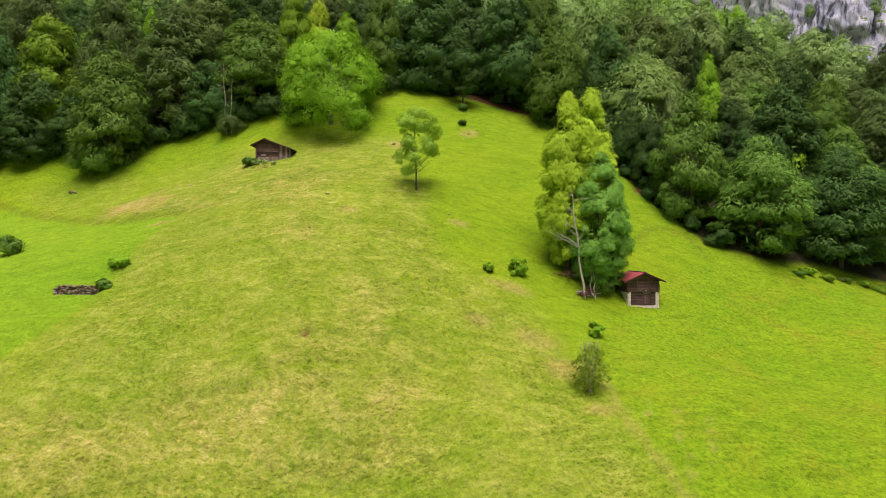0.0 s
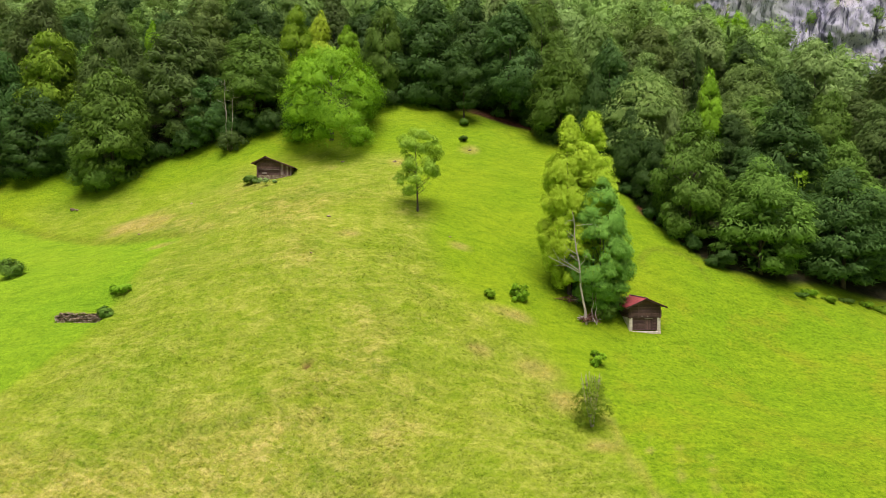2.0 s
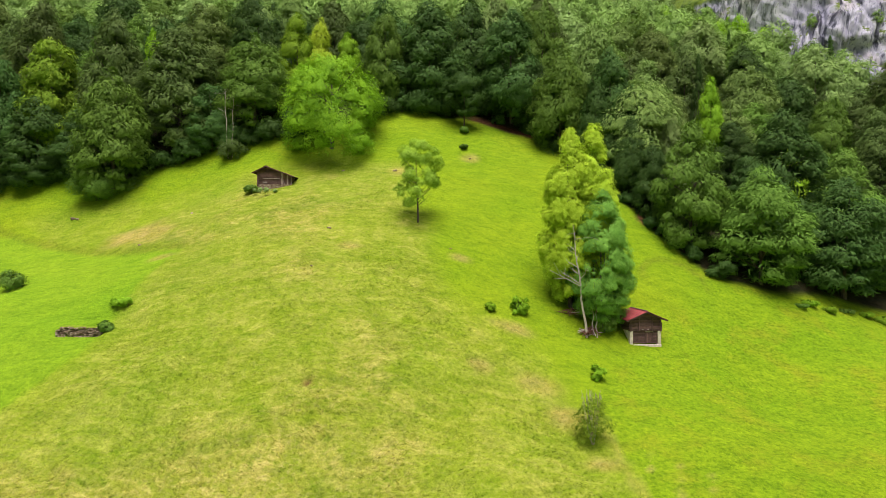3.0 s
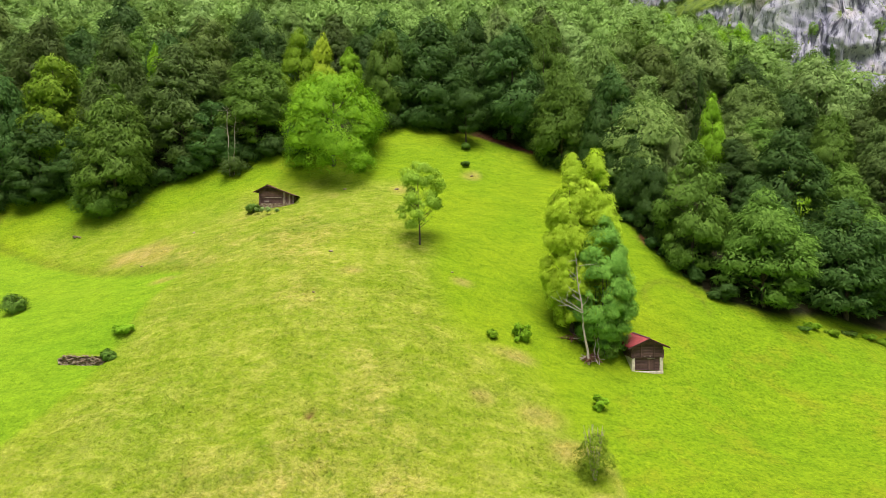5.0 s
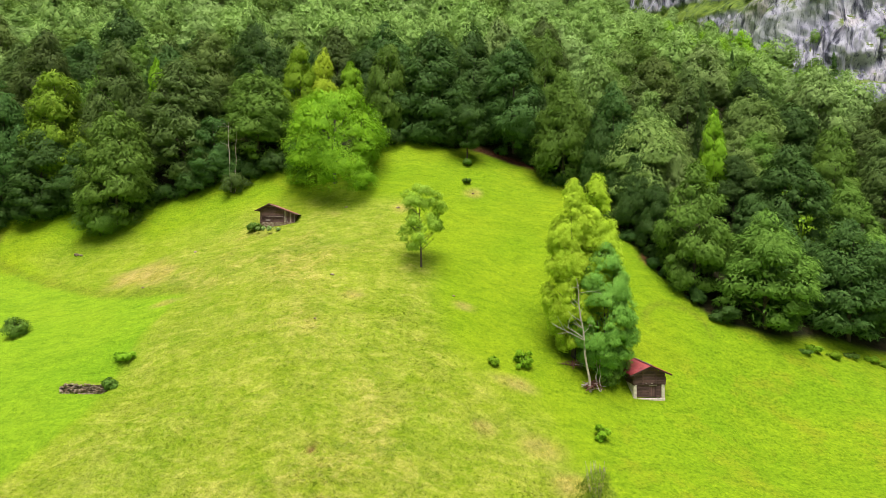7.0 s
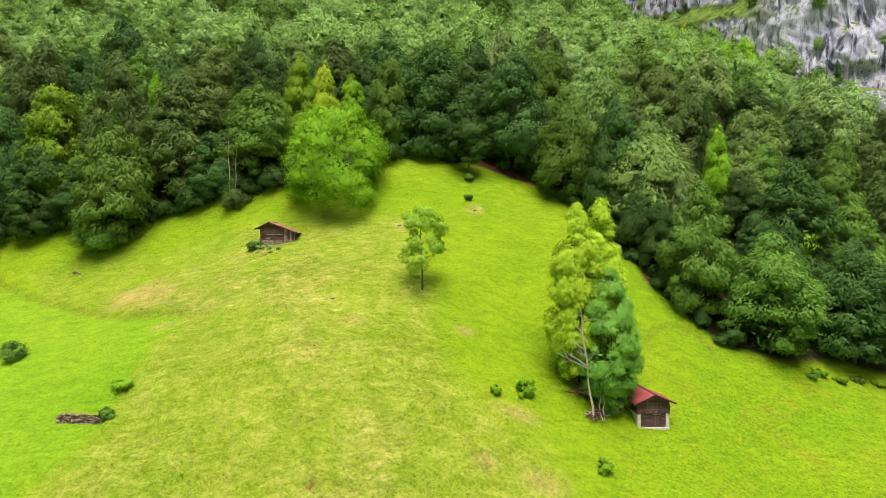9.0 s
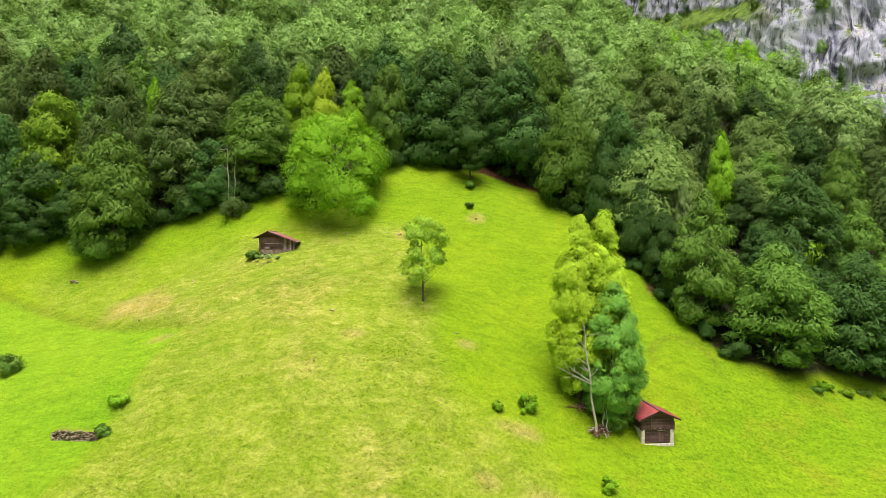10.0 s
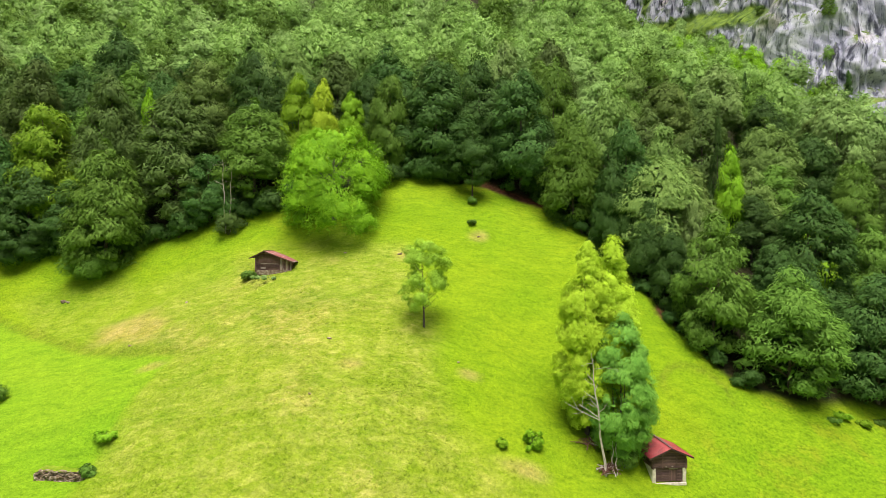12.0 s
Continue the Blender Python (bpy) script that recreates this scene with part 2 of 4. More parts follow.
c = m.mix(m.ramp(m.noise(p, 5.0, 5.0), (0.62, (0, 0, 0)), (0.72, (0.6, 0.6, 0.6))), c, (0.16, 0.09, 0.07))
RED_ROOF = m.done(c, 0.5, spec=0.4)

m = Nodes("rusty_red_sheet_roof")
p = m.world_coords()
n1 = m.noise(p, 0.7, 4.0)
c = m.ramp(n1, (0.35, (0.230, 0.045, 0.045)), (0.55, (0.260, 0.110, 0.095)), (0.7, (0.42, 0.34, 0.30)))
RUST_ROOF = m.done(c, 0.55, spec=0.4)

m = Nodes("pale_masonry")
n1 = m.noise(m.world_coords(), 3.0, 5.0)
m.bump(n1, 0.6, 0.04)
MASONRY = m.done(m.ramp(n1, (0.3, (0.44, 0.38, 0.31)), (0.7, (0.74, 0.66, 0.56))), 0.9)

m = Nodes("field_stone")
n1 = m.noise(m.world_coords(), 2.5, 5.0)
obr = m.add("ObjectInfo").outputs["Random"]
c = m.ramp(n1, (0.3, (0.13, 0.090, 0.055)), (0.5, (0.24, 0.180, 0.125)), (0.75, (0.46, 0.40, 0.33)))
c = m.mix(1.0, c, m.ramp(obr, (0.0, (0.6, 0.56, 0.50)), (1.0, (1.3, 1.3, 1.3))), "MULTIPLY")
m.bump(n1, 0.7, 0.04)
STONE = m.done(c, 0.9)

m = Nodes("limestone_cliff")
wp = m.world_coords()
warp = m.add("TexNoise", Scale=0.05, Detail=2.0)
m.link(wp, warp.inputs["Vector"])
bent = m.add("VectorMath")
bent.operation = "MULTIPLY_ADD"
m.link(warp.outputs["Color"], bent.inputs[0])
bent.inputs[1].default_value = (8, 8, 8)
m.link(wp, bent.inputs[2])
squash = m.add("Mapping", Scale=(1, 1, 0.20))
m.link(bent.outputs[0], squash.inputs["Vector"])
streak = m.noise(squash.outputs[0], 0.30, 6.0, 0.62)
thin = m.noise(squash.outputs[0], 1.1, 4.0, 0.6)
blotch, crack = m.noise(wp, 0.07, 4.0), m.noise(m.world_coords((1, 1, 0.45)), 0.40, 7.0, 0.68)
c = m.ramp(blotch, (0.35, (0.320, 0.325, 0.370)), (0.5, (0.460, 0.462, 0.505)), (0.65, (0.600, 0.598, 0.615)))
c = m.mix(m.ramp(m.noise(wp, 0.040, 2.0), (0.60, (0, 0, 0)), (0.70, (0.55, 0.55, 0.55))), c, (0.50, 0.40, 0.33))
c = m.mix(1.0, c, m.ramp(streak, (0.36, (0.13, 0.135, 0.17)), (0.42, (0.42, 0.43, 0.48)), (0.48, (0.94, 0.94, 0.97)), (0.7, (1.1, 1.1, 1.1))), "MULTIPLY")
c = m.mix(1.0, c, m.ramp(thin, (0.34, (0.40, 0.41, 0.46)), (0.44, (1, 1, 1))), "MULTIPLY")
c = m.mix(1.0, c, m.ramp(crack, (0.34, (0.35, 0.35, 0.40)), (0.43, (1, 1, 1))), "MULTIPLY")
up = m.add("SeparateXYZ")
m.link(m.add("NewGeometry").outputs["Normal"], up.inputs[0])
ledge = m.math("MULTIPLY", m.math("SUBTRACT", m.math("ADD", up.outputs["Z"], m.math("MULTIPLY", blotch, 0.5)), 0.66), 5.0)
ledge = m.math("MINIMUM", m.math("MAXIMUM", ledge, 0.0), 1.0)
c = m.mix(ledge, c, m.ramp(crack, (0.3, (0.04, 0.085, 0.010)), (0.7, (0.15, 0.20, 0.025))))
turf = m.ramp(m.noise(wp, 0.25, 5.0, 0.7), (0.35, (0.030, 0.065, 0.010)), (0.5, (0.10, 0.17, 0.012)), (0.7, (0.17, 0.25, 0.020)))
c = m.mix(m.attr("turf"), c, turf)
c = m.mix(1.0, c, (0.98, 0.97, 1.06), "MULTIPLY")
m.bump(crack, 0.8, 1.0)
ROCK = m.done(c, 0.9)


# ---- the lie of the land ----
# Departures from an even slope, on a lattice 36 m by 24 m.
HUMPS = np.array([
    (-2.5, -0.6, 2.1, -3.2, 2.7, 2.9, -1.2, -2.5, -0.8, -0.1),
    (-2.2, 5.5, -2.1, 6.1, -2.7, -6.0, 2.0, -6.0, -2.6, -0.2),
    (-1.5, -6.6, -0.7, 4.2, -1.2, -1.7, -12.8, -3.0, -2.5, -0.4),
    (0.4, -5.4, -2.4, 0.4, 1.7, -1.5, -7.2, -4.5, -7.0, -1.2),
    (-3.4, 2.0, 4.4, 7.1, -0.5, 1.3, -9.2, -7.4, -3.0, -0.4),
    (0.0, 1.8, 3.6, -0.7, -0.0, 1.1, -5.6, -9.8, -3.9, -0.3),
    (0.4, 0.7, 1.6, 1.7, 0.3, -0.1, -2.2, -5.3, -6.0, -1.1),
    (0.2, 2.0, 2.3, 2.5, 1.9, -2.2, -4.9, -5.1, -10.6, -8.7),
])
HUMP_X, HUMP_Y = np.arange(-126, 199, 36.0), np.arange(48, 217, 24.0)


def ground(x, y):
    x, y = np.asarray(x, float), np.asarray(y, float)
    soft = lambda t: np.log1p(np.exp(-np.abs(t))) + np.maximum(t, 0)
    z = 0.62 * 15 * soft((y - 26) / 15) - 0.08 * 36 * soft((y - 180) / 36)
    z = z + 0.34 * 22 * soft((y - 264) / 22) * (1 - smooth(70, 108, x)) - 0.60 * 90 * soft((y - 480) / 90)
    z = z - 27 * np.exp(-((x - 190) / 58) ** 2 - ((y - 232) / 42) ** 2)
    for row, b in zip(HUMPS, HUMP_Y):
        gy = np.exp(-((y - b) / 21) ** 2)
        for v, a in zip(row, HUMP_X):
            z = z + v * gy * np.exp(-((x - a) / 32) ** 2)
    return z


# The edge of the wood, as a line over x.
EDGE_X = np.array([-400, -160, -104, -96, -90, -74, -60, -46, -33, -26, -18, -6, 2, 8, 14, 20, 26, 32, 36, 38, 41.5, 44, 48, 53, 58, 64, 84, 120, 400])
EDGE_Y = np.array([125, 115, 117, 124, 127, 122, 124, 127, 126, 127, 131, 138, 136, 137, 135, 132, 126, 115.5, 108, 102.5, 97.5, 94.8, 92.8, 92.6, 94.2, 96, 100, 105, 130])


def wood_edge(x):
    return np.interp(x, EDGE_X, EDGE_Y)


def inside(x, y, ring, soft):
    """0..1: how far a place lies inside a closed ring of plan points, with a soft border."""
    x, y = np.asarray(x, float), np.asarray(y, float)
    ins, best = np.zeros(x.shape, bool), np.full(x.shape, 1e9)
    for (ax, ay), (bx, by) in zip(ring, ring[1:] + ring[:1]):
        t = np.clip(((x - ax) * (bx - ax) + (y - ay) * (by - ay)) / ((bx - ax) ** 2 + (by - ay) ** 2), 0, 1)
        best = np.minimum(best, np.hypot(x - ax - t * (bx - ax), y - ay - t * (by - ay)))
        if ay != by:
            ins ^= ((ay > y) != (by > y)) & (x < ax + (y - ay) / (by - ay) * (bx - ax))
    return smooth(-soft, soft, np.where(ins, best, -best))


DRY_RING = [(-17, 117), (-10, 118), (-6, 101), (-3, 92), (-1, 81), (5, 78), (12, 71), (17, 64), (17, 56), (19, 40), (22, 20),
            (-40, 20), (-46, 48), (-49, 61), (-44, 69), (-43, 76), (-44, 85), (-42, 93), (-62, 102), (-55, 110), (-40, 119), (-27, 117)]
TERRACE_RING = [(-43, 94), (-52, 97), (-62, 101), (-74, 108), (-84, 113), (-130, 118), (-150, 60), (-90, 20), (-46, 20), (-52, 48), (-49, 61), (-44, 70), (-44, 84)]
FIELD_RING = [(20, 40), (18, 56), (18, 64), (22, 74), (32, 84), (42, 93), (54, 95), (90, 102), (160, 108), (160, 20), (24, 20)]
HAY_RING = [(-50, 98.5), (-61, 102.5), (-62, 107), (-54, 109), (-48, 103)]


UPPER_RING = [(-86, 117), (-74, 109), (-62, 102), (-42, 94), (-17, 112), (-20, 122), (-40, 121), (-60, 117), (-80, 121)]


def scarp_line(x):
    """The little scarp above the mown terrace."""
    return np.interp(x, [-100, -84, -74, -62, -52, -43, -38], [120, 113.2, 108.6, 101.5, 97.2, 94.4, 93])


# patches of dry weeds: place and half widths
WEEDS = [(4.3, 68.4, 1.8, 1.4), (11.5, 67.4, 3.4, 1.8), (8.8, 76.0, 3.0, 1.4), (14.0, 63.0, 2.8, 2.0), (16.5, 56.5, 2.4, 1.2), (5.0, 121.5, 2.2, 1.6),
         (-9.5, 114.5, 2.6, 1.5), (-14.0, 86.0, 2.0, 1.0), (2.5, 88.0, 2.0, 0.9), (-45.5, 92.0, 2.5, 1.2)]


def zones(x, y):
    wob = 2.2 * fbm(x, y, 9, 3, 5)
    dry = inside(x + wob, y + wob, DRY_RING, 3.5)
    terrace = inside(x + 0.25 * wob, y + 0.1 * wob, TERRACE_RING, 0.6)
    field = inside(x + 0.6 * wob, y, FIELD_RING, 2.0)
    hay = inside(x + 0.8 * wob, y, HAY_RING, 2.0) * 0.95
    for a, b, ra, rb in WEEDS:
        hay = np.maximum(hay, 0.8 * (1 - smooth(0.3, 1.3, np.hypot((x + 0.5 * wob - a) / ra, (y - b) / rb))))
    for a, b in ((20.2, 56.5), (21.6, 52.5), (22.9, 56.0), (23.8, 50.5), (25.2, 54.0), (21.0, 48.5)):
        hay = np.maximum(hay, 0.55 * (1 - smooth(0.3, 1.1, np.hypot((x - 0.35 * (y - b) - a) / 0.28, (y - b) / 2.2))))
    track = np.abs(x - np.interp(y, [40, 47, 56, 64], [20.5, 19.2, 17.6, 17.0]))
    hay = np.maximum(hay, 0.5 * (1 - smooth(0.2, 0.9, track)) * (1 - smooth(60, 68, y)))
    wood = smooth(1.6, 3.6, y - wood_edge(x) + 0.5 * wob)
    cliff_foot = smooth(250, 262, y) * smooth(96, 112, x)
    shaded_litter = wood * (1 - cliff_foot)
    patches = smooth(0.1, 0.6, fbm(x, y, 14, 4, 9))
    dry = np.maximum(dry, 0.5 * inside(x + wob, y + wob, UPPER_RING, 3.0))
    dry = np.clip(dry * (0.55 + 0.45 * patches), 0, 1)
    lush = np.clip(terrace + field + 0.6 * smooth(-9, -1, y - wood_edge(x)), 0, 1)
    depth = y - wood_edge(x)
    bare = smooth(1.0, 2.2, depth + 0.4 * wob) * (1 - smooth(2.6, 5, depth)) * smooth(4, 8, x) * (1 - smooth(22, 27, x))
    bare = np.maximum(bare, 1 - smooth(0.5, 1.3, np.hypot((x - 36.8) / 0.9, (y - 107.4) / 1.6)))
    bare = np.maximum(bare, 1 - smooth(0.5, 1.3, np.hypot((x + 98.5) / 4.0, (y - 120.5) / 2.5)))
    edge = np.exp(-((y - scarp_line(x) + 0.1) / 0.60) ** 2) * smooth(-100, -92, x) * (1 - smooth(-46, -40, x))
    bare = np.maximum(bare, 0.26 * edge)
    bare = np.maximum(bare, 0.9 * np.exp(-((x + 15.2) / 0.55) ** 2 - ((y - 63.6) / 0.45) ** 2))
    bare = np.maximum(bare, 0.28 * np.exp(-((np.hypot((x - 37.5) / 5.2, (y - 93.5) / 4.2) - 1) / 0.10) ** 2) * smooth(91, 95, y))
    tread = terraces(x, y)[0]
    bare = np.maximum(bare, 0.10 * tread)
    dry = dry * (1 - 0.7 * tread)
    return dict(bare=bare, mown=terrace * (1 - shaded_litter), lush=lush * (1 - shaded_litter), dry=dry * (1 - np.clip(lush, 0, 1)) * (1 - shaded_litter), hay=hay * (1 - shaded_litter), shaded_litter=shaded_litter)


def terraces(x, y):
    """Cattle treads along the slope: 0..1 on the bare riser, and the step in metres."""
    riser, step = 0 * x, 0 * x
    for x0, y0, x1, y1, sag in ((-8.0, 65.2, 1.5, 66.2, 0.3), (-37, 65.9, -17, 62.1, -0.4), (-27, 68.3, -16, 74.0, 0.6), (-20, 58.5, -6, 60.5, 0.5), (-5, 72.5, 6, 71.0, 0.4), (-34, 76, -22, 78.5, 0.4), (-12, 83, -3, 82.5, 0.3)):
        t = (x - x0) / (x1 - x0)
        line = y0 + (y1 - y0) * t + sag * np.sin(4.2 * t) + 0.5 * fbm(x, y, 4, 2, 51)
        on = smooth(-0.15, 0.1, t) * (1 - smooth(0.9, 1.15, t))
        riser = np.maximum(riser, on * np.exp(-((y - line) / 0.35) ** 2))
        step = step + on * 0.30 * (smooth(-0.5, 0.5, y - line) - smooth(0.5, 4.0, y - line))
    return riser, step


def relief(x, y):
    """Small unevenness of the turf, and the scarp above the terrace."""
    near = smooth(20, 45, y) * (1 - smooth(150, 190, y)) * (1 - smooth(110, 150, np.abs(x)))
    scarp_y = scarp_line(x)
    scarp = 0.6 * (smooth(-0.7, 0.9, y - scarp_y) - smooth(-8, 0, y - scarp_y)) * smooth(-100, -90, x) * (1 - smooth(-45, -38, x))
    ripple = 0.20 * fbm(x + 0.5 * y, y * 1.3, 5.0, 3, 2) + 0.45 * fbm(x, y * 1.6, 16, 3, 4) + 0.22 * fbm(x * 0.45 + 0.2 * y, y * 1.5, 4.0, 2, 14)
    burrow = -0.5 * np.exp(-((x + 15.2) / 0.6) ** 2 - ((y - 63.6) / 0.5) ** 2)
    return near * (ripple + scarp + terraces(x, y)[1] + burrow)


WALL_FOOT = 30.08          # the level strip in front of the old stone wall


def land(x, y):
    x, y = np.asarray(x, float), np.asarray(y, float)
    z = ground(x, y) + relief(x, y)
    dug = smooth(-52.0, -50.6, x) * (1 - smooth(-44.3, -43.3, x)) * (1 - smooth(74.0, 74.6, y)) * smooth(66, 70, y)
    return z - dug * np.maximum(0, z - WALL_FOOT)


def height(x, y):
    return float(land(np.array([x]), np.array([y]))[0])


def steps(*stretches):
    out = []
    for a, b, s in stretches:
        out += list(np.arange(a, b, s))
    return np.array(out + [stretches[-1][1]])


gx = steps((-1500, -400, 220), (-400, -160, 24), (-160, -100, 4), (-100, 90, 0.8), (90, 160, 4), (160, 400, 24), (400, 1500, 220))
gy = steps((-1500, -300, 240), (-300, 0, 40), (0, 44, 3), (44, 140, 0.75), (140, 360, 4), (360, 700, 20), (700, 1500, 200))
X, Y = np.meshgrid(gx, gy)
nx, ny = len(gx), len(gy)
idx = np.arange(nx * ny).reshape(ny, nx)
faces = np.stack([idx[:-1, :-1], idx[:-1, 1:], idx[1:, 1:], idx[1:, :-1]], -1).reshape(-1, 4)
xf, yf = X.ravel(), Y.ravel()
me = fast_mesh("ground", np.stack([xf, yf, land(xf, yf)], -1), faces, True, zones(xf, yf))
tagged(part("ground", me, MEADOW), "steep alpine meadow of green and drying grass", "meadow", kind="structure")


# ---- the limestone cliff ----
CLIFF_X = [112, 120, 127, 133, 140, 148, 155, 164, 176, 190, 215, 245, 290, 360]
CLIFF_Y = [480, 440, 400, 362, 325, 296, 276, 260, 252, 249, 247, 262, 290, 330]


LEDGES = []          # footholds of the shrubs on the rock


def cliff():
    cols, rows_n = 420, 230
    s = np.linspace(0, 1, cols)
    arc = np.interp(s, np.linspace(0, 1, len(CLIFF_X)), CLIFF_X)
    px, py = arc, np.interp(arc, CLIFF_X, CLIFF_Y)
    for _ in range(4):
        py = np.convolve(np.pad(py, 2, "edge"), np.ones(5) / 5, "valid")
    tx, ty = np.gradient(px), np.gradient(py)
    ln = np.hypot(tx, ty)
    nxv, nyv = ty / ln, -tx / ln
    base = ground(px, py) - 14
    v = np.linspace(0, 1, rows_n)
    S, V = np.meshgrid(np.cumsum(ln), v)
    Z = base[None, :] + V * (320 - base[None, :])
    rise = Z - base[None, :] - 14
    warp = 6 * fbm(S, Z, 34, 3, 4)
    slab = (Z * 0.55 - S * 0.35 + 9 * fbm(S, Z, 36, 3, 6)) / 15.0
    slab = slab - np.floor(slab)
    slab = 2.6 * np.minimum(slab / 0.7, (1 - slab) / 0.3)
    small = (Z * 0.5 + S * 0.6 + 4 * fbm(S, Z, 12, 3, 8)) / 5.0
    small = small - np.floor(small)
    small = 0.7 * np.minimum(small / 0.6, (1 - small) / 0.4)
    crease = -2.6 * np.exp(-(fbm(S + warp, Z * 0.16, 14, 3, 17) / 0.09) ** 2) - 0.7 * np.exp(-(fbm(S + warp, Z * 0.25, 6, 3, 27) / 0.10) ** 2)
    out = 5.5 * fbm(S + warp, Z * 0.4, 34, 3, 11) + slab + small + crease + 0.3 * fbm(S, Z * 0.7, 3.5, 4, 23) - 0.16 * rise
    # the grassy shelf that climbs the far buttress, and the overhang with its lower tier
    far_side = 1 - smooth(146, 156, px)[None, :]
    shelf = Z - np.interp(py, [290, 300, 362, 480], [172, 178, 194, 226])[None, :] + 2.5 * fbm(S, Z, 18, 3, 71)
    out = out - far_side * 9 * smooth(-5, 6, shelf)
    near_side = smooth(171, 176, px)[None, :]
    brow = Z + 1.5 * fbm(S, Z, 10, 2, 81)
    out = out + near_side * (5.5 * smooth(122, 118.5, brow) - 4.5 * smooth(121, 123, brow) * (1 - smooth(128, 137, brow)))
    VX, VY = px[None, :] + nxv[None, :] * out, py[None, :] + nyv[None, :] * out
    idx = np.arange(cols * rows_n).reshape(rows_n, cols)
    f = np.stack([idx[:-1, :-1], idx[:-1, 1:], idx[1:, 1:], idx[1:, :-1]], -1).reshape(-1, 4)
    broken = 1 - smooth(140, 150, px[None, :] + 5 * fbm(S, Z, 16, 3, 61))
    scraps = smooth(0.10, 0.34, fbm(S + 0.5 * Z, Z * 0.8, 14, 4, 63)) * (0.30 * (1 - near_side) + 0.65 * broken)
    turf = np.clip(far_side * smooth(-8, -4, shelf) * (1 - smooth(5, 9, shelf)) + scraps + 0.9 * broken * (1 - smooth(8, 16, rise + 5 * fbm(S, Z, 9, 3, 65))), 0, 1)
    me = fast_mesh("cliff", np.stack([VX.ravel(), VY.ravel(), Z.ravel()], -1), f, False, dict(turf=turf.ravel()))
    r2 = np.random.default_rng(12)
    for i, j in zip(r2.integers(8, rows_n - 5, 2200), r2.integers(0, cols, 2200)):
        green = turf[i, j] * 0.10 + 0.012 * (rise[i, j] < 60)
        if r2.uniform(0, 1) < green and Z[i, j] < 240:
            LEDGES.append((float(VX[i, j]), float(VY[i, j]), float(Z[i, j]) - 0.8))
    tagged(part("cliff", me, ROCK), "grey and white limestone rock face with dark water streaks", "cliff", kind="structure")


cliff()


# ---- trees ----
def dome(t):
    return np.sqrt(np.clip(1 - ((t - 0.38) / 0.63) ** 2, 0.02, 1)) ** 0.85


def oval(t):
    t = np.clip(t, 0, 1)
    return (0.62 + 0.38 * np.minimum(1, t / 0.25)) * np.clip(1.01 - t ** 2.1, 0, 1) ** 0.72


def flame(t):
    t = np.clip(t, 0, 1)
    return (0.55 + 0.45 * np.minimum(1, t / 0.28)) * np.clip(1.02 - t ** 1.7, 0, 1) ** 0.80


def column(t):
    t = np.clip(t, 0, 1)
    return (0.60 + 0.40 * np.minimum(1, t / 0.22)) * np.clip(1.02 - t ** 3.2, 0, 1) ** 0.80


def cone(t):
    return np.clip(1.02 - t, 0.04, 1)


def unit(v):
    return v / (np.linalg.norm(v, axis=1)[:, None] + 1e-9)


def leaf_sprays(rng, c, mass, out, size, droop=0.0, loose=0.40, slim=(0.26, 0.50)):
    """Leaf sprays as pointed slips at c that hang outwards along out; they shade softly, as a rounded mass facing mass."""
    n = len(c)
    nrm = unit(mass + rng.normal(0, loose, (n, 3)) + np.array([0, 0, 0.12]))
    t = out + rng.normal(0, 0.45, (n, 3))
    t[:, 2] -= 0.25 + 0.6 * droop
    t = unit(t - nrm * (t * nrm).sum(1)[:, None])
    b = np.cross(nrm, t)
    s = (size * rng.uniform(0.6, 1.4, n))[:, None]
    w = rng.uniform(*slim, n)[:, None]
    v = np.stack([c - t * s * 0.8 - b * s * w, c - t * s * 0.6 + b * s * w, c + t * s * 1.7 - nrm * s * 0.15], 1)
    wrong = (np.cross(v[:, 1] - v[:, 0], v[:, 2] - v[:, 0]) * nrm).sum(1) < 0
    v[wrong] = v[wrong][:, [1, 0, 2]]
    return v.reshape(-1, 3), np.repeat(unit(mass + 0.40 * nrm), 3, axis=0)


_b = bmesh.new()
bmesh.ops.create_icosphere(_b, subdivisions=1, radius=1)
HEART_V = np.array([tuple(q.co) for q in _b.verts])
HEART_F = np.array([[q.index for q in f.verts] for f in _b.faces])
_b.free()


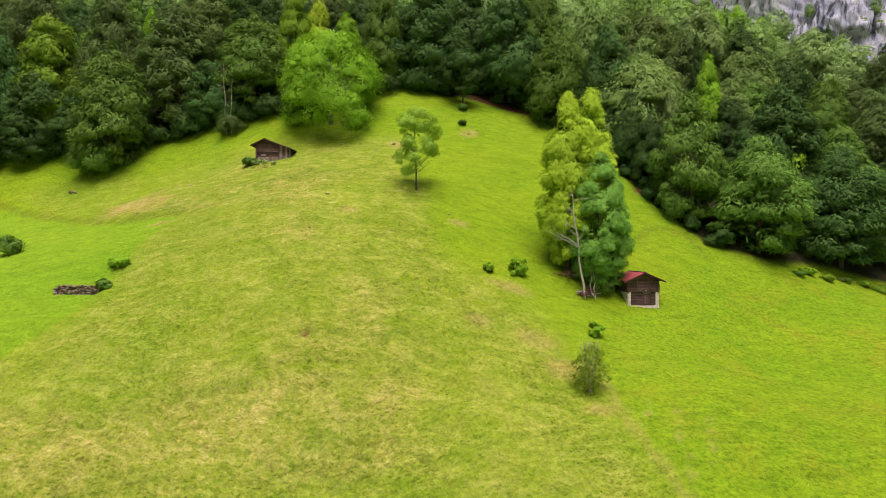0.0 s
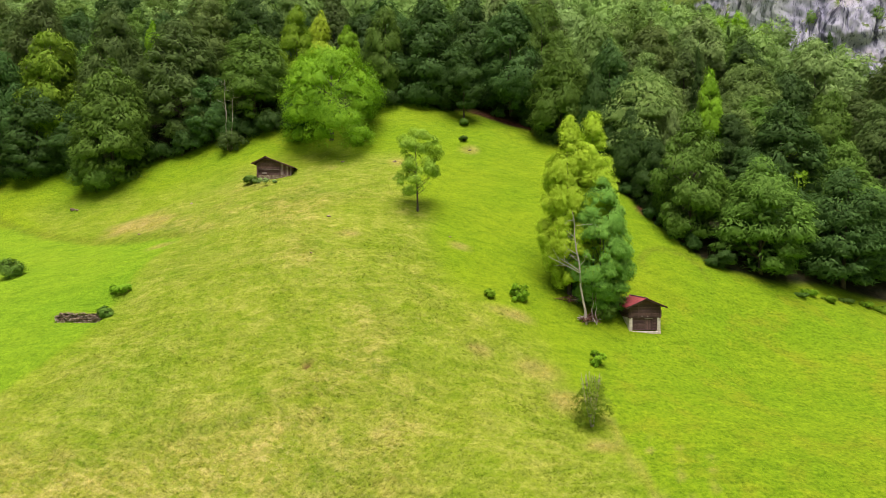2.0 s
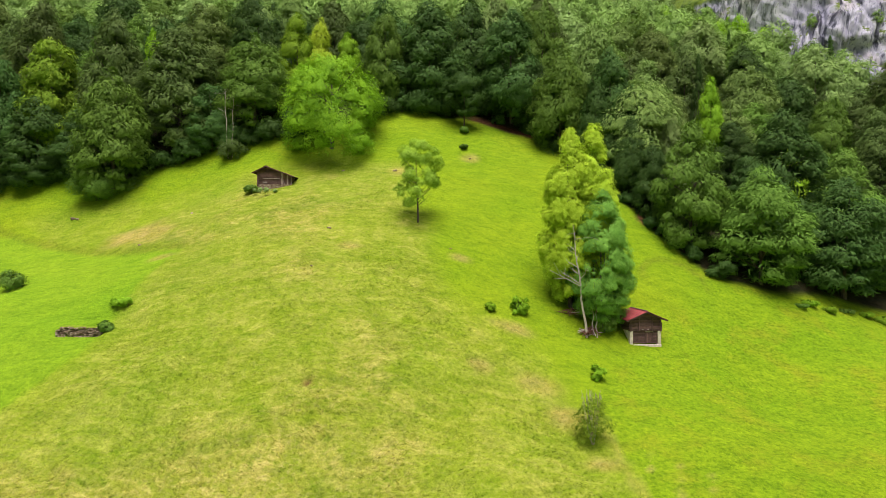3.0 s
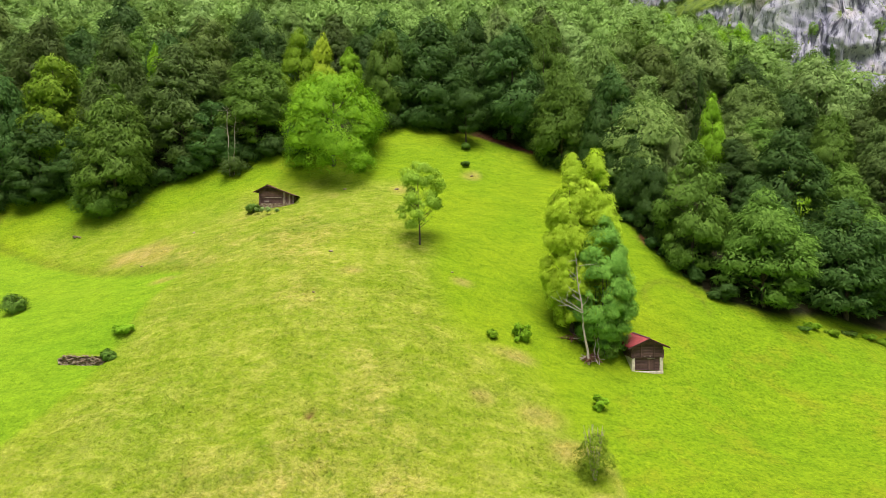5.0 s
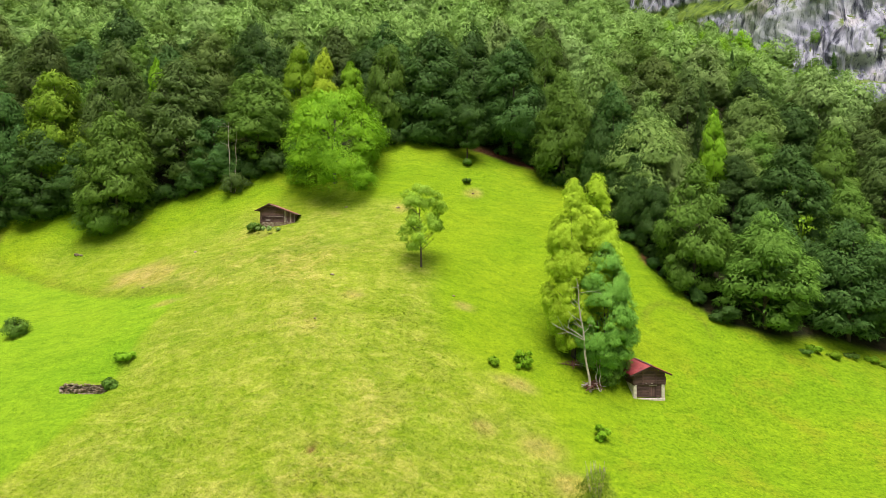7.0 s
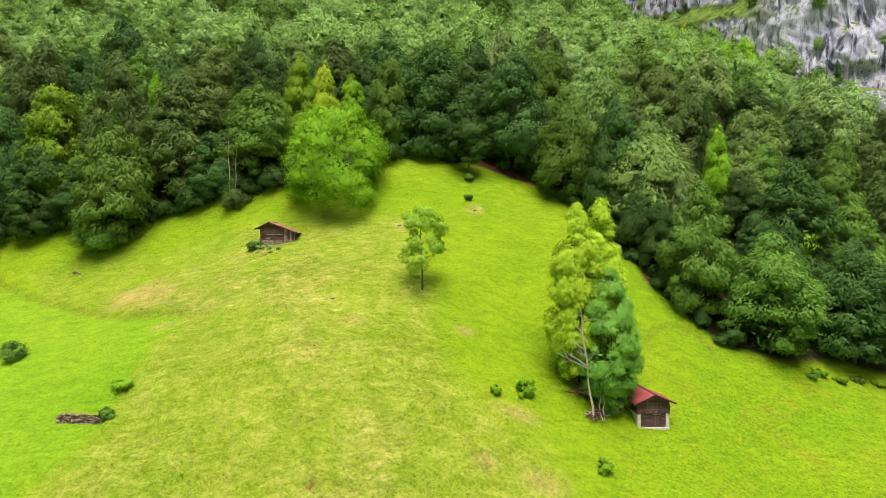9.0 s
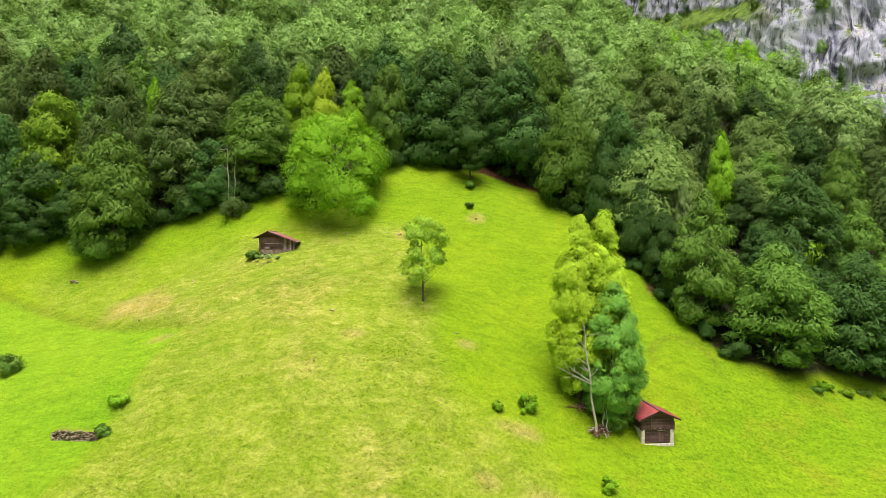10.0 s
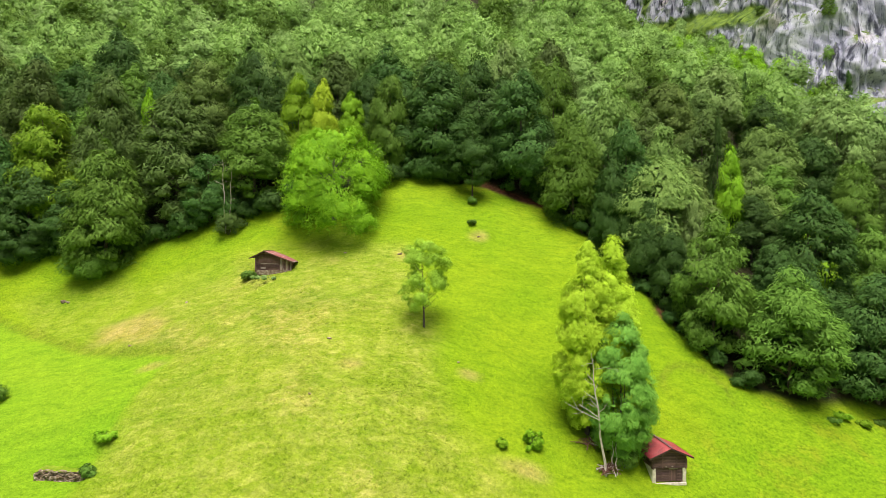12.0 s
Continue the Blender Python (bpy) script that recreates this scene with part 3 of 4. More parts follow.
def crown(rng, H, W, lo, shape, clumps, per, leaf, droop=0.0, flat=0.85, clump=0.085, core=300, gap=0.0, wild=1.0, subs=8, heart=0.56):
    """A crown between the heights lo and H: overlapping boughs, each a lumpy mass of leaf sprays round a dense heart. Returns verts, faces, normals."""
    ph = rng.uniform(0, 6.28, 4)
    span = H - lo
    boughs = max(6, int(clumps / 4.0))
    wide = np.array([1.10, 1.10, flat])
    at, size, out = [], [], []
    ang = rng.uniform(0, 6.28)
    made = 0
    while made < boughs:
        t = rng.uniform(0, 1)
        r = float(shape(np.array(t)))
        if rng.uniform(0, 1) > r + 0.10:
            continue
        ang += 2.4 + rng.normal(0, 0.35)
        lump = 1 + wild * 0.12 * math.sin(2 * ang + ph[0] + 4 * t) + wild * 0.10 * math.sin(3 * ang + ph[1] - 7 * t)
        made += 1
        if gap and math.sin(3 * ang + 9 * t + ph[2]) > 1 - 2 * gap:
            continue
        big = min(W * clump * 1.65 * rng.uniform(0.5, 1.5) * (0.70 + 0.30 * r), 0.45 * span)
        rad = max(0.0, 0.5 * W * r * lump * (0.84 + 0.20 * math.sqrt(rng.uniform(0, 1))) - 0.85 * big)
        at.append((rad * math.cos(ang), rad * math.sin(ang), lo + 0.5 * big + t * (span - 1.30 * big)))
        size.append(big)
        out.append((math.cos(ang) * 0.8, math.sin(ang) * 0.8, 0.25 + 0.9 * t))
    at, size, out = np.array(at), np.array(size), np.array(out)
    nb = len(size)
    dirs = unit(rng.normal(0, 1, (nb * subs, 3)) + 0.5 * np.repeat(out, subs, axis=0)).reshape(nb, subs, 3)
    n0 = int(clumps * per * 1.5)
    b = rng.choice(nb, n0, p=size ** 2 / (size ** 2).sum())
    d = unit(rng.normal(0, 1, (n0, 3)) + 0.75 * out[b])
    near = np.einsum("nk,njk->nj", d, dirs[b])
    j = near.argmax(1)
    close = near[np.arange(n0), j]
    reach = (0.56 + 0.60 * smooth(0.50, 1.0, close)) * (0.84 + 0.46 * rng.uniform(0, 1, n0) ** 2)
    pos = at[b] + d * wide * (size[b] * reach)[:, None]
    depth = np.full(n0, 9.0)
    for k in range(nb):          # drop what lies buried in another bough
        q = np.linalg.norm((pos - at[k]) / wide, axis=1) / size[k]
        q[b == k] = 9
        depth = np.minimum(depth, q)
    keep = depth > 0.72
    pos, d, b, e = pos[keep], d[keep], b[keep], dirs[b, j][keep]
    pos[:, 2] -= (0.15 + 0.7 * droop) * size[b] * (d[:, 0] ** 2 + d[:, 1] ** 2)
    mass = unit(0.50 * d + 0.45 * unit(d - 0.72 * e) + 0.50 * out[b])
    v, n = leaf_sprays(rng, pos, mass, d * np.array([1, 1, 0.2]) + 0.6 * out[b] * np.array([1, 1, 0]), leaf, droop)
    allv, alln = [v], [n]
    if heart:
        for k in range(nb):
            q = HEART_V @ np.linalg.qr(rng.normal(0, 1, (3, 3)))[0]
            hv = at[k] + q * wide * size[k] * heart * rng.uniform(0.65, 1.1, (len(q), 1))
            hv[:, 2] -= (0.15 + 0.7 * droop) * size[k] * (q[:, 0] ** 2 + q[:, 1] ** 2)
            allv.append(hv[HEART_F].reshape(-1, 3))
            alln.append(unit(0.5 * q + 0.6 * out[k])[HEART_F].reshape(-1, 3))
    if core:
        t = rng.uniform(0.03, 0.90, core)
        a = rng.uniform(0, 6.28, core)
        r = 0.5 * W * shape(t) * rng.uniform(0.25, 0.80, core)
        d = unit(np.stack([np.cos(a), np.sin(a), 0.6 * t + rng.normal(0, 0.3, core)], -1))
        v, n = leaf_sprays(rng, np.stack([r * np.cos(a), r * np.sin(a), lo + t * span], -1), d, d, min(W * 0.040, 0.42))
        allv.append(v)
        alln.append(n)
    v = np.concatenate(allv)
    return v, np.arange(len(v)).reshape(-1, 3), np.concatenate(alln)


def trunk_paths(rng, H, W, lo, r0, limbs=9, lean=0.02, top=0.88):
    n = 7
    bend = rng.normal(0, lean, 2)
    main = [((bend[0] * H * (i / n) ** 1.5, bend[1] * H * (i / n) ** 1.5, H * top * i / n - (0.5 if i == 0 else 0)), r0 * (1.25 if i == 0 else 1) * (1 - 0.88 * i / n)) for i in range(n + 1)]
    paths = [main]
    for k in range(limbs):
        t = rng.uniform(max(0.12, lo / H * 0.9), 0.75)
        a = 2.4 * k + rng.uniform(-0.4, 0.4)
        p = np.array([bend[0] * H * t ** 1.5, bend[1] * H * t ** 1.5, H * top * t])
        ln = W * rng.uniform(0.28, 0.42)
        d = np.array([math.cos(a), math.sin(a), rng.uniform(0.4, 1.0)])
        r = r0 * (1 - 0.88 * t) * 0.5
        paths.append([(tuple(p), r), (tuple(p + d * ln * 0.5), r * 0.6), (tuple(p + d * ln + np.array([0, 0, 0.1 * ln])), r * 0.2)])
    return paths


KINDS = {  # lowest leaves, shape, clumps, sprays per clump, spray size, droop, clump size, flatness
    "broad": (-0.05, oval, 310, 56, 0.255, 0.18, 0.086, 0.82),
    "fine": (-0.06, oval, 340, 56, 0.245, 0.30, 0.080, 0.82),
    "stemmed": (0.01, oval, 330, 60, 0.240, 0.22, 0.082, 0.85),
    "flame": (0.02, flame, 270, 56, 0.225, 0.05, 0.088, 0.90),
    "droop": (0.02, dome, 290, 58, 0.235, 0.8, 0.090, 0.75),
    "spruce": (0.03, cone, 280, 36, 0.22, 0.8, 0.060, 0.60),
    "back": (0.10, oval, 240, 30, 0.33, 0.28, 0.088, 0.82),
}
TREE_MESH = {}


def tree_mesh(kind, variant, tone):
    """Trunk and crown of a model tree 20 m high and 12 m wide."""
    key = (kind, variant)
    if key not in TREE_MESH:
        lo, shape, cl, per, leaf, droop, size, flat = KINDS[kind]
        rng = np.random.default_rng(100 + 17 * variant + 1000 * list(KINDS).index(kind))
        cv, cf, cn = crown(rng, 20, 12, 20 * lo, shape, cl, per, leaf, droop, flat, clump=size)
        tv, tf = tubes(trunk_paths(rng, 20, 12, 20 * lo, 0.30), 6)
        TREE_MESH[key] = (cv, cf, cn, fast_mesh("trunk", tv, tf, True))
    cv, cf, cn, tm = TREE_MESH[key]
    if (key, tone) not in TREE_MESH:
        me = fast_mesh("crown", cv, cf, True, None, cn)
        me.materials.append(LEAF[tone])
        TREE_MESH[(key, tone)] = me
    return tm, TREE_MESH[(key, tone)]


def tree(kind, variant, tone, x, y, H, W, label, group="", name="tree"):
    rng = random.Random(int(x * 31 + y * 17))
    root = empty(name, x, y, height(x, y), rng.uniform(0, 360), label, "tree", group)
    tm, cm = tree_mesh(kind, variant, tone)
    scale = Matrix.Diagonal((W / 12, W / 12, H / 20, 1))
    part("trunk", tm, BARK, root, at=scale)
    part("crown", cm, None, root, at=scale)
    return root


def own_tree(seed, tone, x, y, H, W, lo, shape, clumps, per, leaf, label, droop=0.0, size=0.15, core=300, r0=0.3, limbs=10, bark=None, gap=0.0, stems=1, group="", lean=0.02, wild=1.0, flat=0.85, heart=0.56):
    """A tree with a shape of its own."""
    rng = np.random.default_rng(seed)
    root = empty("tree", x, y, height(x, y), 0, label, "tree", group)
    paths = trunk_paths(rng, H, W, lo, r0, limbs, lean)
    for k in range(stems - 1):
        a = 2.1 * k + 0.6
        paths.append([((0.5 * math.cos(a), 0.5 * math.sin(a), -0.5), r0 * 0.6), ((0.9 * math.cos(a), 0.9 * math.sin(a), H * 0.25), r0 * 0.45), ((1.3 * math.cos(a), 1.3 * math.sin(a), H * 0.6), r0 * 0.15)])
    tv, tf = tubes(paths, 8)
    part("trunk", fast_mesh("trunk", tv, tf, True), bark or BARK, root)
    cv, cf, cn = crown(rng, H, W, lo, shape, clumps, per, leaf, droop, flat, clump=size, core=core, gap=gap, wild=wild, heart=heart)
    part("crown", fast_mesh("crown", cv, cf, True, None, cn), LEAF[tone], root)
    return root


WOOD = "trees of the mountain forest"
# kind, tone, x, y, height, width
LEFT_WOOD = [
    ("fine", "fresh", -90.8, 133.0, 30.7, 16.4), ("fine", "moss", -101.3, 145.0, 33.9, 16.6), ("fine", "moss", -80.3, 140.0, 30.5, 15.0),
    ("fine", "mid", -71.0, 122.8, 27.0, 16.0), ("fine", "moss", -61.3, 133.0, 28.4, 20.0), ("fine", "olive", -62.6, 150.0, 26.2, 16.4),
    ("broad", "bright", -72.6, 143.0, 23.0, 6.0), ("fine", "pale", -50.3, 160.0, 22.1, 12.2), ("fine", "mid", -43.9, 133.0, 23.0, 17.5),
    ("broad", "bright", -36.0, 140.0, 22.5, 10.6), ("flame", "lime", -30.5, 141.0, 21.6, 8.3), ("broad", "bright", -24.7, 146.0, 16.0, 7.6),
    ("fine", "olive", -44.0, 166.0, 26.2, 14.2), ("fine", "dark", -99.0, 127.5, 30.0, 13.2), ("fine", "dark", -90.0, 127.0, 20.0, 14.0),
    ("fine", "dark", -52.5, 129.5, 16.0, 11.0), ("fine", "dark", -82.0, 128.0, 15.0, 10.0), ("fine", "dark", -101.0, 118.5, 18.0, 10.0),
]
HEAD_WOOD = [
    ("broad", "mid", -14.3, 139.0, 24.6, 10.0), ("broad", "dark", -3.8, 141.5, 27.0, 18.5), ("broad", "dark", 6.4, 147.0, 29.4, 15.2),
    ("broad", "dark", 16.4, 141.0, 29.0, 17.5), ("fine", "mid", 26.1, 152.0, 30.7, 12.9), ("fine", "dark", -21.4, 152.0, 20.7, 13.0),
    ("broad", "dark", 21.5, 138.0, 17.6, 10.0),
]
RIGHT_WOOD = [
    ("broad", "mid", 26.0, 128.8, 25.5, 13.0), ("fine", "olive", 34.3, 131.0, 30.0, 14.6), ("fine", "dark", 35.1, 122.0, 27.4, 13.0),
    ("droop", "sage", 40.2, 119.0, 22.1, 16.0), ("fine", "olive", 48.2, 124.0, 20.3, 12.8),
    ("broad", "bright", 60.5, 131.0, 23.1, 7.4), ("fine", "mid", 79.0, 147.0, 18.0, 13.8), ("fine", "dark", 86.6, 166.0, 29.5, 17.3),
    ("fine", "olive", 81.1, 155.0, 27.0, 17.9), ("fine", "dark", 94.5, 158.0, 26.9, 16.2), ("fine", "mid", 98.0, 146.0, 27.2, 12.3),
    ("broad", "bright", 75.4, 126.0, 14.9, 9.4), ("fine", "mid", 83.5, 121.0, 20.8, 12.4), ("fine", "olive", 60.8, 168.0, 25.1, 17.5),
]
RIGHT_EDGE = [
    ("fine", "pale", 44.9, 113.0, 19.4, 6.5), ("fine", "dark", 63.6, 128.0, 16.8, 10.8), ("fine", "dark", 31.6, 119.0, 20.5, 8.5),
    ("fine", "dark", 83.7, 136.0, 18.1, 12.9), ("stemmed", "mid", 44.0, 102.6, 23.0, 12.5), ("stemmed", "mid", 53.6, 97.4, 20.0, 14.6),
    ("stemmed", "dark", 70.5, 101.5, 21.5, 16.0), ("fine", "dark", 62.0, 105.5, 15.0, 9.0), ("stemmed", "dark", 37.2, 113.5, 17.0, 8.5),
    ("fine", "dark", 39.6, 109.5, 15.0, 8.0), ("fine", "dark", 58.0, 110.0, 17.0, 10.0), ("fine", "mid", 79.5, 108.0, 19.0, 12.0),
]
FAR_SPRUCES = [(102.1, 206.0, 27.0, 6.5), (61.5, 139.0, 28.0, 5.6), (73.6, 190.0, 20.0, 5.5), (112.0, 214.0, 22.0, 6.0), (166.0, 247.0, 30.0, 8.0)]
LOOKS = {"fresh": "yellow-green", "olive": "tall olive-green", "moss": "tall dark olive", "mid": "green", "bright": "fresh green", "sage": "pale green drooping", "pale": "pale grey-green drooping", "lime": "slender yellow-green", "dark": "dark green"}
EDGE_TREES = LEFT_WOOD + HEAD_WOOD + RIGHT_WOOD + RIGHT_EDGE
for i, (kind, tone, x, y, H, W) in enumerate(EDGE_TREES):
    where = "at the edge of the wood" if y < wood_edge(x) + 11 else "standing in the mountain wood"
    tree(kind, i % 5, tone, x, y, H, W, LOOKS[tone] + " broadleaf tree " + where, WOOD)
for x, y, H, W in FAR_SPRUCES:
    tree("spruce", int(x) % 3, "dark", x, y, H, W, "narrow dark spruce among broadleaf trees", WOOD)

own_tree(7, "maple", -24.4, 124.2, 21.0, 20.5, -3.4, dome, 420, 76, 0.215, "large bright green full-crowned maple at the wood's edge", size=0.074, core=500, r0=0.45, droop=0.2, heart=0.52)
own_tree(8, "willow", -4.4, 95.2, 13.8, 7.4, 2.6, dome, 260, 52, 0.120, "lone slender green tree standing on the open meadow", size=0.070, core=100, r0=0.17, limbs=26, heart=0.0, gap=0.08, wild=1.4)
own_tree(9, "lime", 18.4, 84.2, 26.4, 8.2, 1.0, column, 620, 75, 0.150, "tall yellow-green column-shaped tree in a clump", size=0.074, r0=0.32, wild=0.7, core=300, flat=1.05)
own_tree(10, "lime", 21.9, 85.0, 27.2, 7.4, 2.0, column, 560, 75, 0.150, "tall yellow-green column-shaped tree in a clump", size=0.078, r0=0.30, wild=0.7, core=300, flat=1.05)
own_tree(11, "blue", 22.3, 81.8, 19.6, 8.8, 0.6, column, 760, 66, 0.135, "blue-green ash tree with feathery leaves beside a hut", size=0.060, r0=0.20, stems=4, droop=0.45, wild=0.4, core=300)
own_tree(12, "dark", 4.6, 132.6, 17.5, 8.4, 3.5, oval, 190, 70, 0.19, "small dark tree with a bare lower trunk", r0=0.20, size=0.085)

# the wood, row behind row
rng = np.random.default_rng(5)
placed = [(t[2], t[3], t[5]) for t in EDGE_TREES] + [(x, y, W) for x, y, H, W in FAR_SPRUCES] + [(-24.4, 126, 20), (4.6, 132.6, 8)]
near_woods, far_woods = [], []
tries = 0
while tries < 30000:
    tries += 1
    y = rng.uniform(98, 430)
    x = rng.uniform(-1, 1) * (0.78 * y + 6)
    if y > 318 and x < 60 or y < float(wood_edge(x)) + (13.0 if 27 < x < 82 else 3.0):
        continue
    cl_y = float(np.interp(x, CLIFF_X, CLIFF_Y)) if x > 110 else 999
    if y > cl_y - 5:
        continue
    near_rock = cl_y - y < 24 or x > 120 and y > 255
    small = 0.55 if near_rock else 0.82 if (x > 78 and y > 215) else 1.0          # stunted trees below the cliff
    W = rng.uniform(11.0, 17.5) * small * (1.12 if y > 190 and small == 1 else 1)
    if any((x - a) ** 2 + (y - b) ** 2 < ((0.44 if y < 180 else 0.405) * (W + w)) ** 2 for a, b, w in placed):
        continue
    placed.append((x, y, W))
    (near_woods if y < 190 else far_woods).append((x, y, W))
TONES = ["mid", "olive", "moss", "mid", "dark", "olive", "pale", "moss"]
for x, y, W in near_woods:
    k = rng.integers(0, 40)
    tone = TONES[rng.integers(0, len(TONES))]
    deep = y > wood_edge(x) + 26
    # front rows take the darkest tone: shade at the wood's edge, set by colour
    if not deep and x < 95:
        tone = "dark"
    kind = "spruce" if k == 0 else "droop" if k < 8 else "flame" if k < 11 else "fine"
    H = W * rng.uniform(1.5, 2.0)
    if deep and kind != "spruce":
        kind = "back"
    if kind == "spruce":
        W, tone = W * 0.55, "dark"
    tree(kind, int(rng.integers(0, 5)), tone, x, y, H, W, {"mid": "green", "dark": "dark green", "pale": "grey-green", "olive": "olive-green", "moss": "dark olive"}[tone] + " tree in the dense mountain forest", WOOD)

# the far wood: one canopy of many crowns for each tone
models = []
for v in range(6):
    r2 = np.random.default_rng(900 + v)
    models.append(crown(r2, 20, 12, 3.0, oval if v % 2 else dome, 180, 14, 0.38, 0.2 * (v % 3), clump=0.095, core=100, subs=6, heart=0.46))
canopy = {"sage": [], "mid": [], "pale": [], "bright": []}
# mostly the two palest tones, which paint extra light onto the far crowns
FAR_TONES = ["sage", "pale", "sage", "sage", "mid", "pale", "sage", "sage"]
r4 = np.random.default_rng(31)
far_woods = [(x, y, W, None) for x, y, W in far_woods] + [(x, y, float(r4.uniform(2.5, 6.0)), z) for x, y, z in LEDGES]
for x, y, W, z0 in far_woods:
    v, _, nv = models[rng.integers(0, 6)]
    a, H = rng.uniform(0, 6.28), W * rng.uniform(1.4, 1.9)
    ca, sa = math.cos(a) * W / 12, math.sin(a) * W / 12
    w = np.stack([v[:, 0] * ca - v[:, 1] * sa + x, v[:, 0] * sa + v[:, 1] * ca + y, v[:, 2] * H / 20 + (float(ground(x, y)) if z0 is None else z0)], -1)
    nw = np.stack([nv[:, 0] * math.cos(a) - nv[:, 1] * math.sin(a), nv[:, 0] * math.sin(a) + nv[:, 1] * math.cos(a), nv[:, 2]], -1)
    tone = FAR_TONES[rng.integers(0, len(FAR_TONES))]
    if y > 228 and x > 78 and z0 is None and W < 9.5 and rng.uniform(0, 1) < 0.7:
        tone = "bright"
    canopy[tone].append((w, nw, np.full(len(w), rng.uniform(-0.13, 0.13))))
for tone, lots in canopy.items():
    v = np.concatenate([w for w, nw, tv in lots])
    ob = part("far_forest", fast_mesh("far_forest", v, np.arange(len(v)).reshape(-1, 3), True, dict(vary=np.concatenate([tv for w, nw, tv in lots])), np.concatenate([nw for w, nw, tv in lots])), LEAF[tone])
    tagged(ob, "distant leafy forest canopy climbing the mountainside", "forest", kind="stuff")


# ---- bushes ----
def bush(seed, tone, x, y, H, W, label, leaf=0.13, clumps=46, per=40, name="bush", group="", twigs=6, reach=0.85, bark=None, thick=0.05, heart=0.5):
    r2 = np.random.default_rng(seed)
    root = empty(name, x, y, height(x, y), 0, label, "bush", group)
    stems = []
    for k in range(twigs):
        a = k * 6.28 / twigs + r2.uniform(0, 0.5)
        d = W * r2.uniform(0.15, 0.36)
        stems.append([((0.1 * math.cos(a), 0.1 * math.sin(a), -0.3), thick), ((d * 0.5 * math.cos(a), d * 0.5 * math.sin(a), H * 0.4), thick * 0.7), ((d * math.cos(a), d * math.sin(a), H * reach * r2.uniform(0.85, 1.0)), 0.012)])
    sv, sf = tubes(stems, 5)
    part("stem", fast_mesh("stem", sv, sf, True), bark or BARK, root)
    cv, cf, cn = crown(r2, H, W, 0.03 * H, dome, clumps, per, leaf, clump=0.13, core=40, wild=1.8, subs=6, heart=heart)
    part("foliage", fast_mesh("foliage", cv, cf, True, None, cn), LEAF[tone], root)
    return root


bush(30, "fresh", 15.3, 59.5, 5.0, 3.5, "tall olive-green bush with thin pale upright twigs", 0.10, 120, 30, twigs=30, reach=1.12, bark=PALE_BARK, thick=0.026, heart=0.0)
bush(31, "maple", 18.9, 70.9, 1.8, 1.7, "small bright green bush in the grass")
bush(32, "maple", 10.3, 79.6, 2.5, 2.8, "fresh green bush in the meadow grass", 0.15, 50)
bush(33, "maple", 6.3, 78.4, 1.0, 1.4, "low green bush in the meadow grass")
bush(34, "mid", 4.2, 124.6, 1.0, 2.0, "low green bush on the upper meadow")
bush(35, "mid", 4.6, 131.4, 1.6, 2.0, "green bush below a small tree")
bush(36, "mid", -67.5, 89.0, 3.0, 3.8, "round dark green bush on a mown terrace", 0.15, 60)
bush(37, "bright", -43.7, 78.0, 1.0, 3.0, "low spreading green bush")
bush(38, "mid", -43.6, 73.6, 1.5, 1.7, "small green bush at the end of a stone wall")
bush(39, "mid", -37.4, 111.4, 1.7, 2.2, "leafy green bush at a hut's corner")
bush(40, "mid", 22.3, 80.4, 2.8, 3.2, "leafy dark green bush between an ash and a hut")
bush(41, "mid", -73.0, 120.6, 6.5, 9.0, "wide dark green bush at the wood's edge", 0.17, 150, 70)
bush(42, "pale", -34.4, 110.9, 0.8, 5.0, "pale weeds before a hut wall", 0.10)
bush(43, "moss", -46.6, 125.0, 4.6, 5.2, "leafy green bush at the foot of pale stems", 0.16, 70, 50)
for k in range(9):
    x = 58.0 + 3.1 * k + math.sin(5.1 * k)
    bush(60 + k, "bright" if k % 3 else "mid", x, float(wood_edge(x)) - 0.6 + 0.8 * math.sin(2.3 * k), 0.7 + 0.25 * (k % 3), 2.0 + 0.4 * (k % 2), "low fresh green weeds at the wood's edge", 0.13, 40, 30, group="weeds along the wood")
r3 = np.random.default_rng(77)
for x in np.concatenate([np.arange(-108, -28, 3.3), np.arange(-17, 3, 3.6), np.arange(22, 47, 2.6)]):
    xx = float(x + r3.uniform(-1, 1))
    yy = float(wood_edge(xx)) + r3.uniform(1.6, 3.6)
    low = 0.55 if xx > 20 else 1.0
    yy += 0.8 if xx > 38 else 0.0
    bush(int(500 + x), "dark", xx, yy, float(r3.uniform(2.6, 6.5)) * low, float(r3.uniform(4.4, 7.0)) * low, "dark leafy undergrowth bush at the wood's edge", 0.24, 46, 36, group="undergrowth along the wood")


# ---- the hay huts ----
def log_mesh(name="log"):
    me = bpy.data.meshes.new(name)
    bm = box(1, 1, 1)
    bmesh.ops.bevel(bm, geom=[e for e in bm.edges if abs(e.verts[0].co.x - e.verts[1].co.x) > 0.5], offset=0.22, segments=2, affect="EDGES")
    bm.to_mesh(me)
    bm.free()
    return me


LOG = log_mesh()
LOG.materials.append(LOGWOOD)
BOARD = bpy.data.meshes.new("board")
_b = box(1, 1, 1)
bmesh.ops.bevel(_b, geom=_b.edges[:], offset=0.03, segments=1, affect="EDGES")
_b.to_mesh(BOARD)
_b.free()
BOARD.materials.append(LOGWOOD)
GREY_BOARD = BOARD.copy()
GREY_BOARD.materials.clear()
GREY_BOARD.materials.append(GREYWOOD)


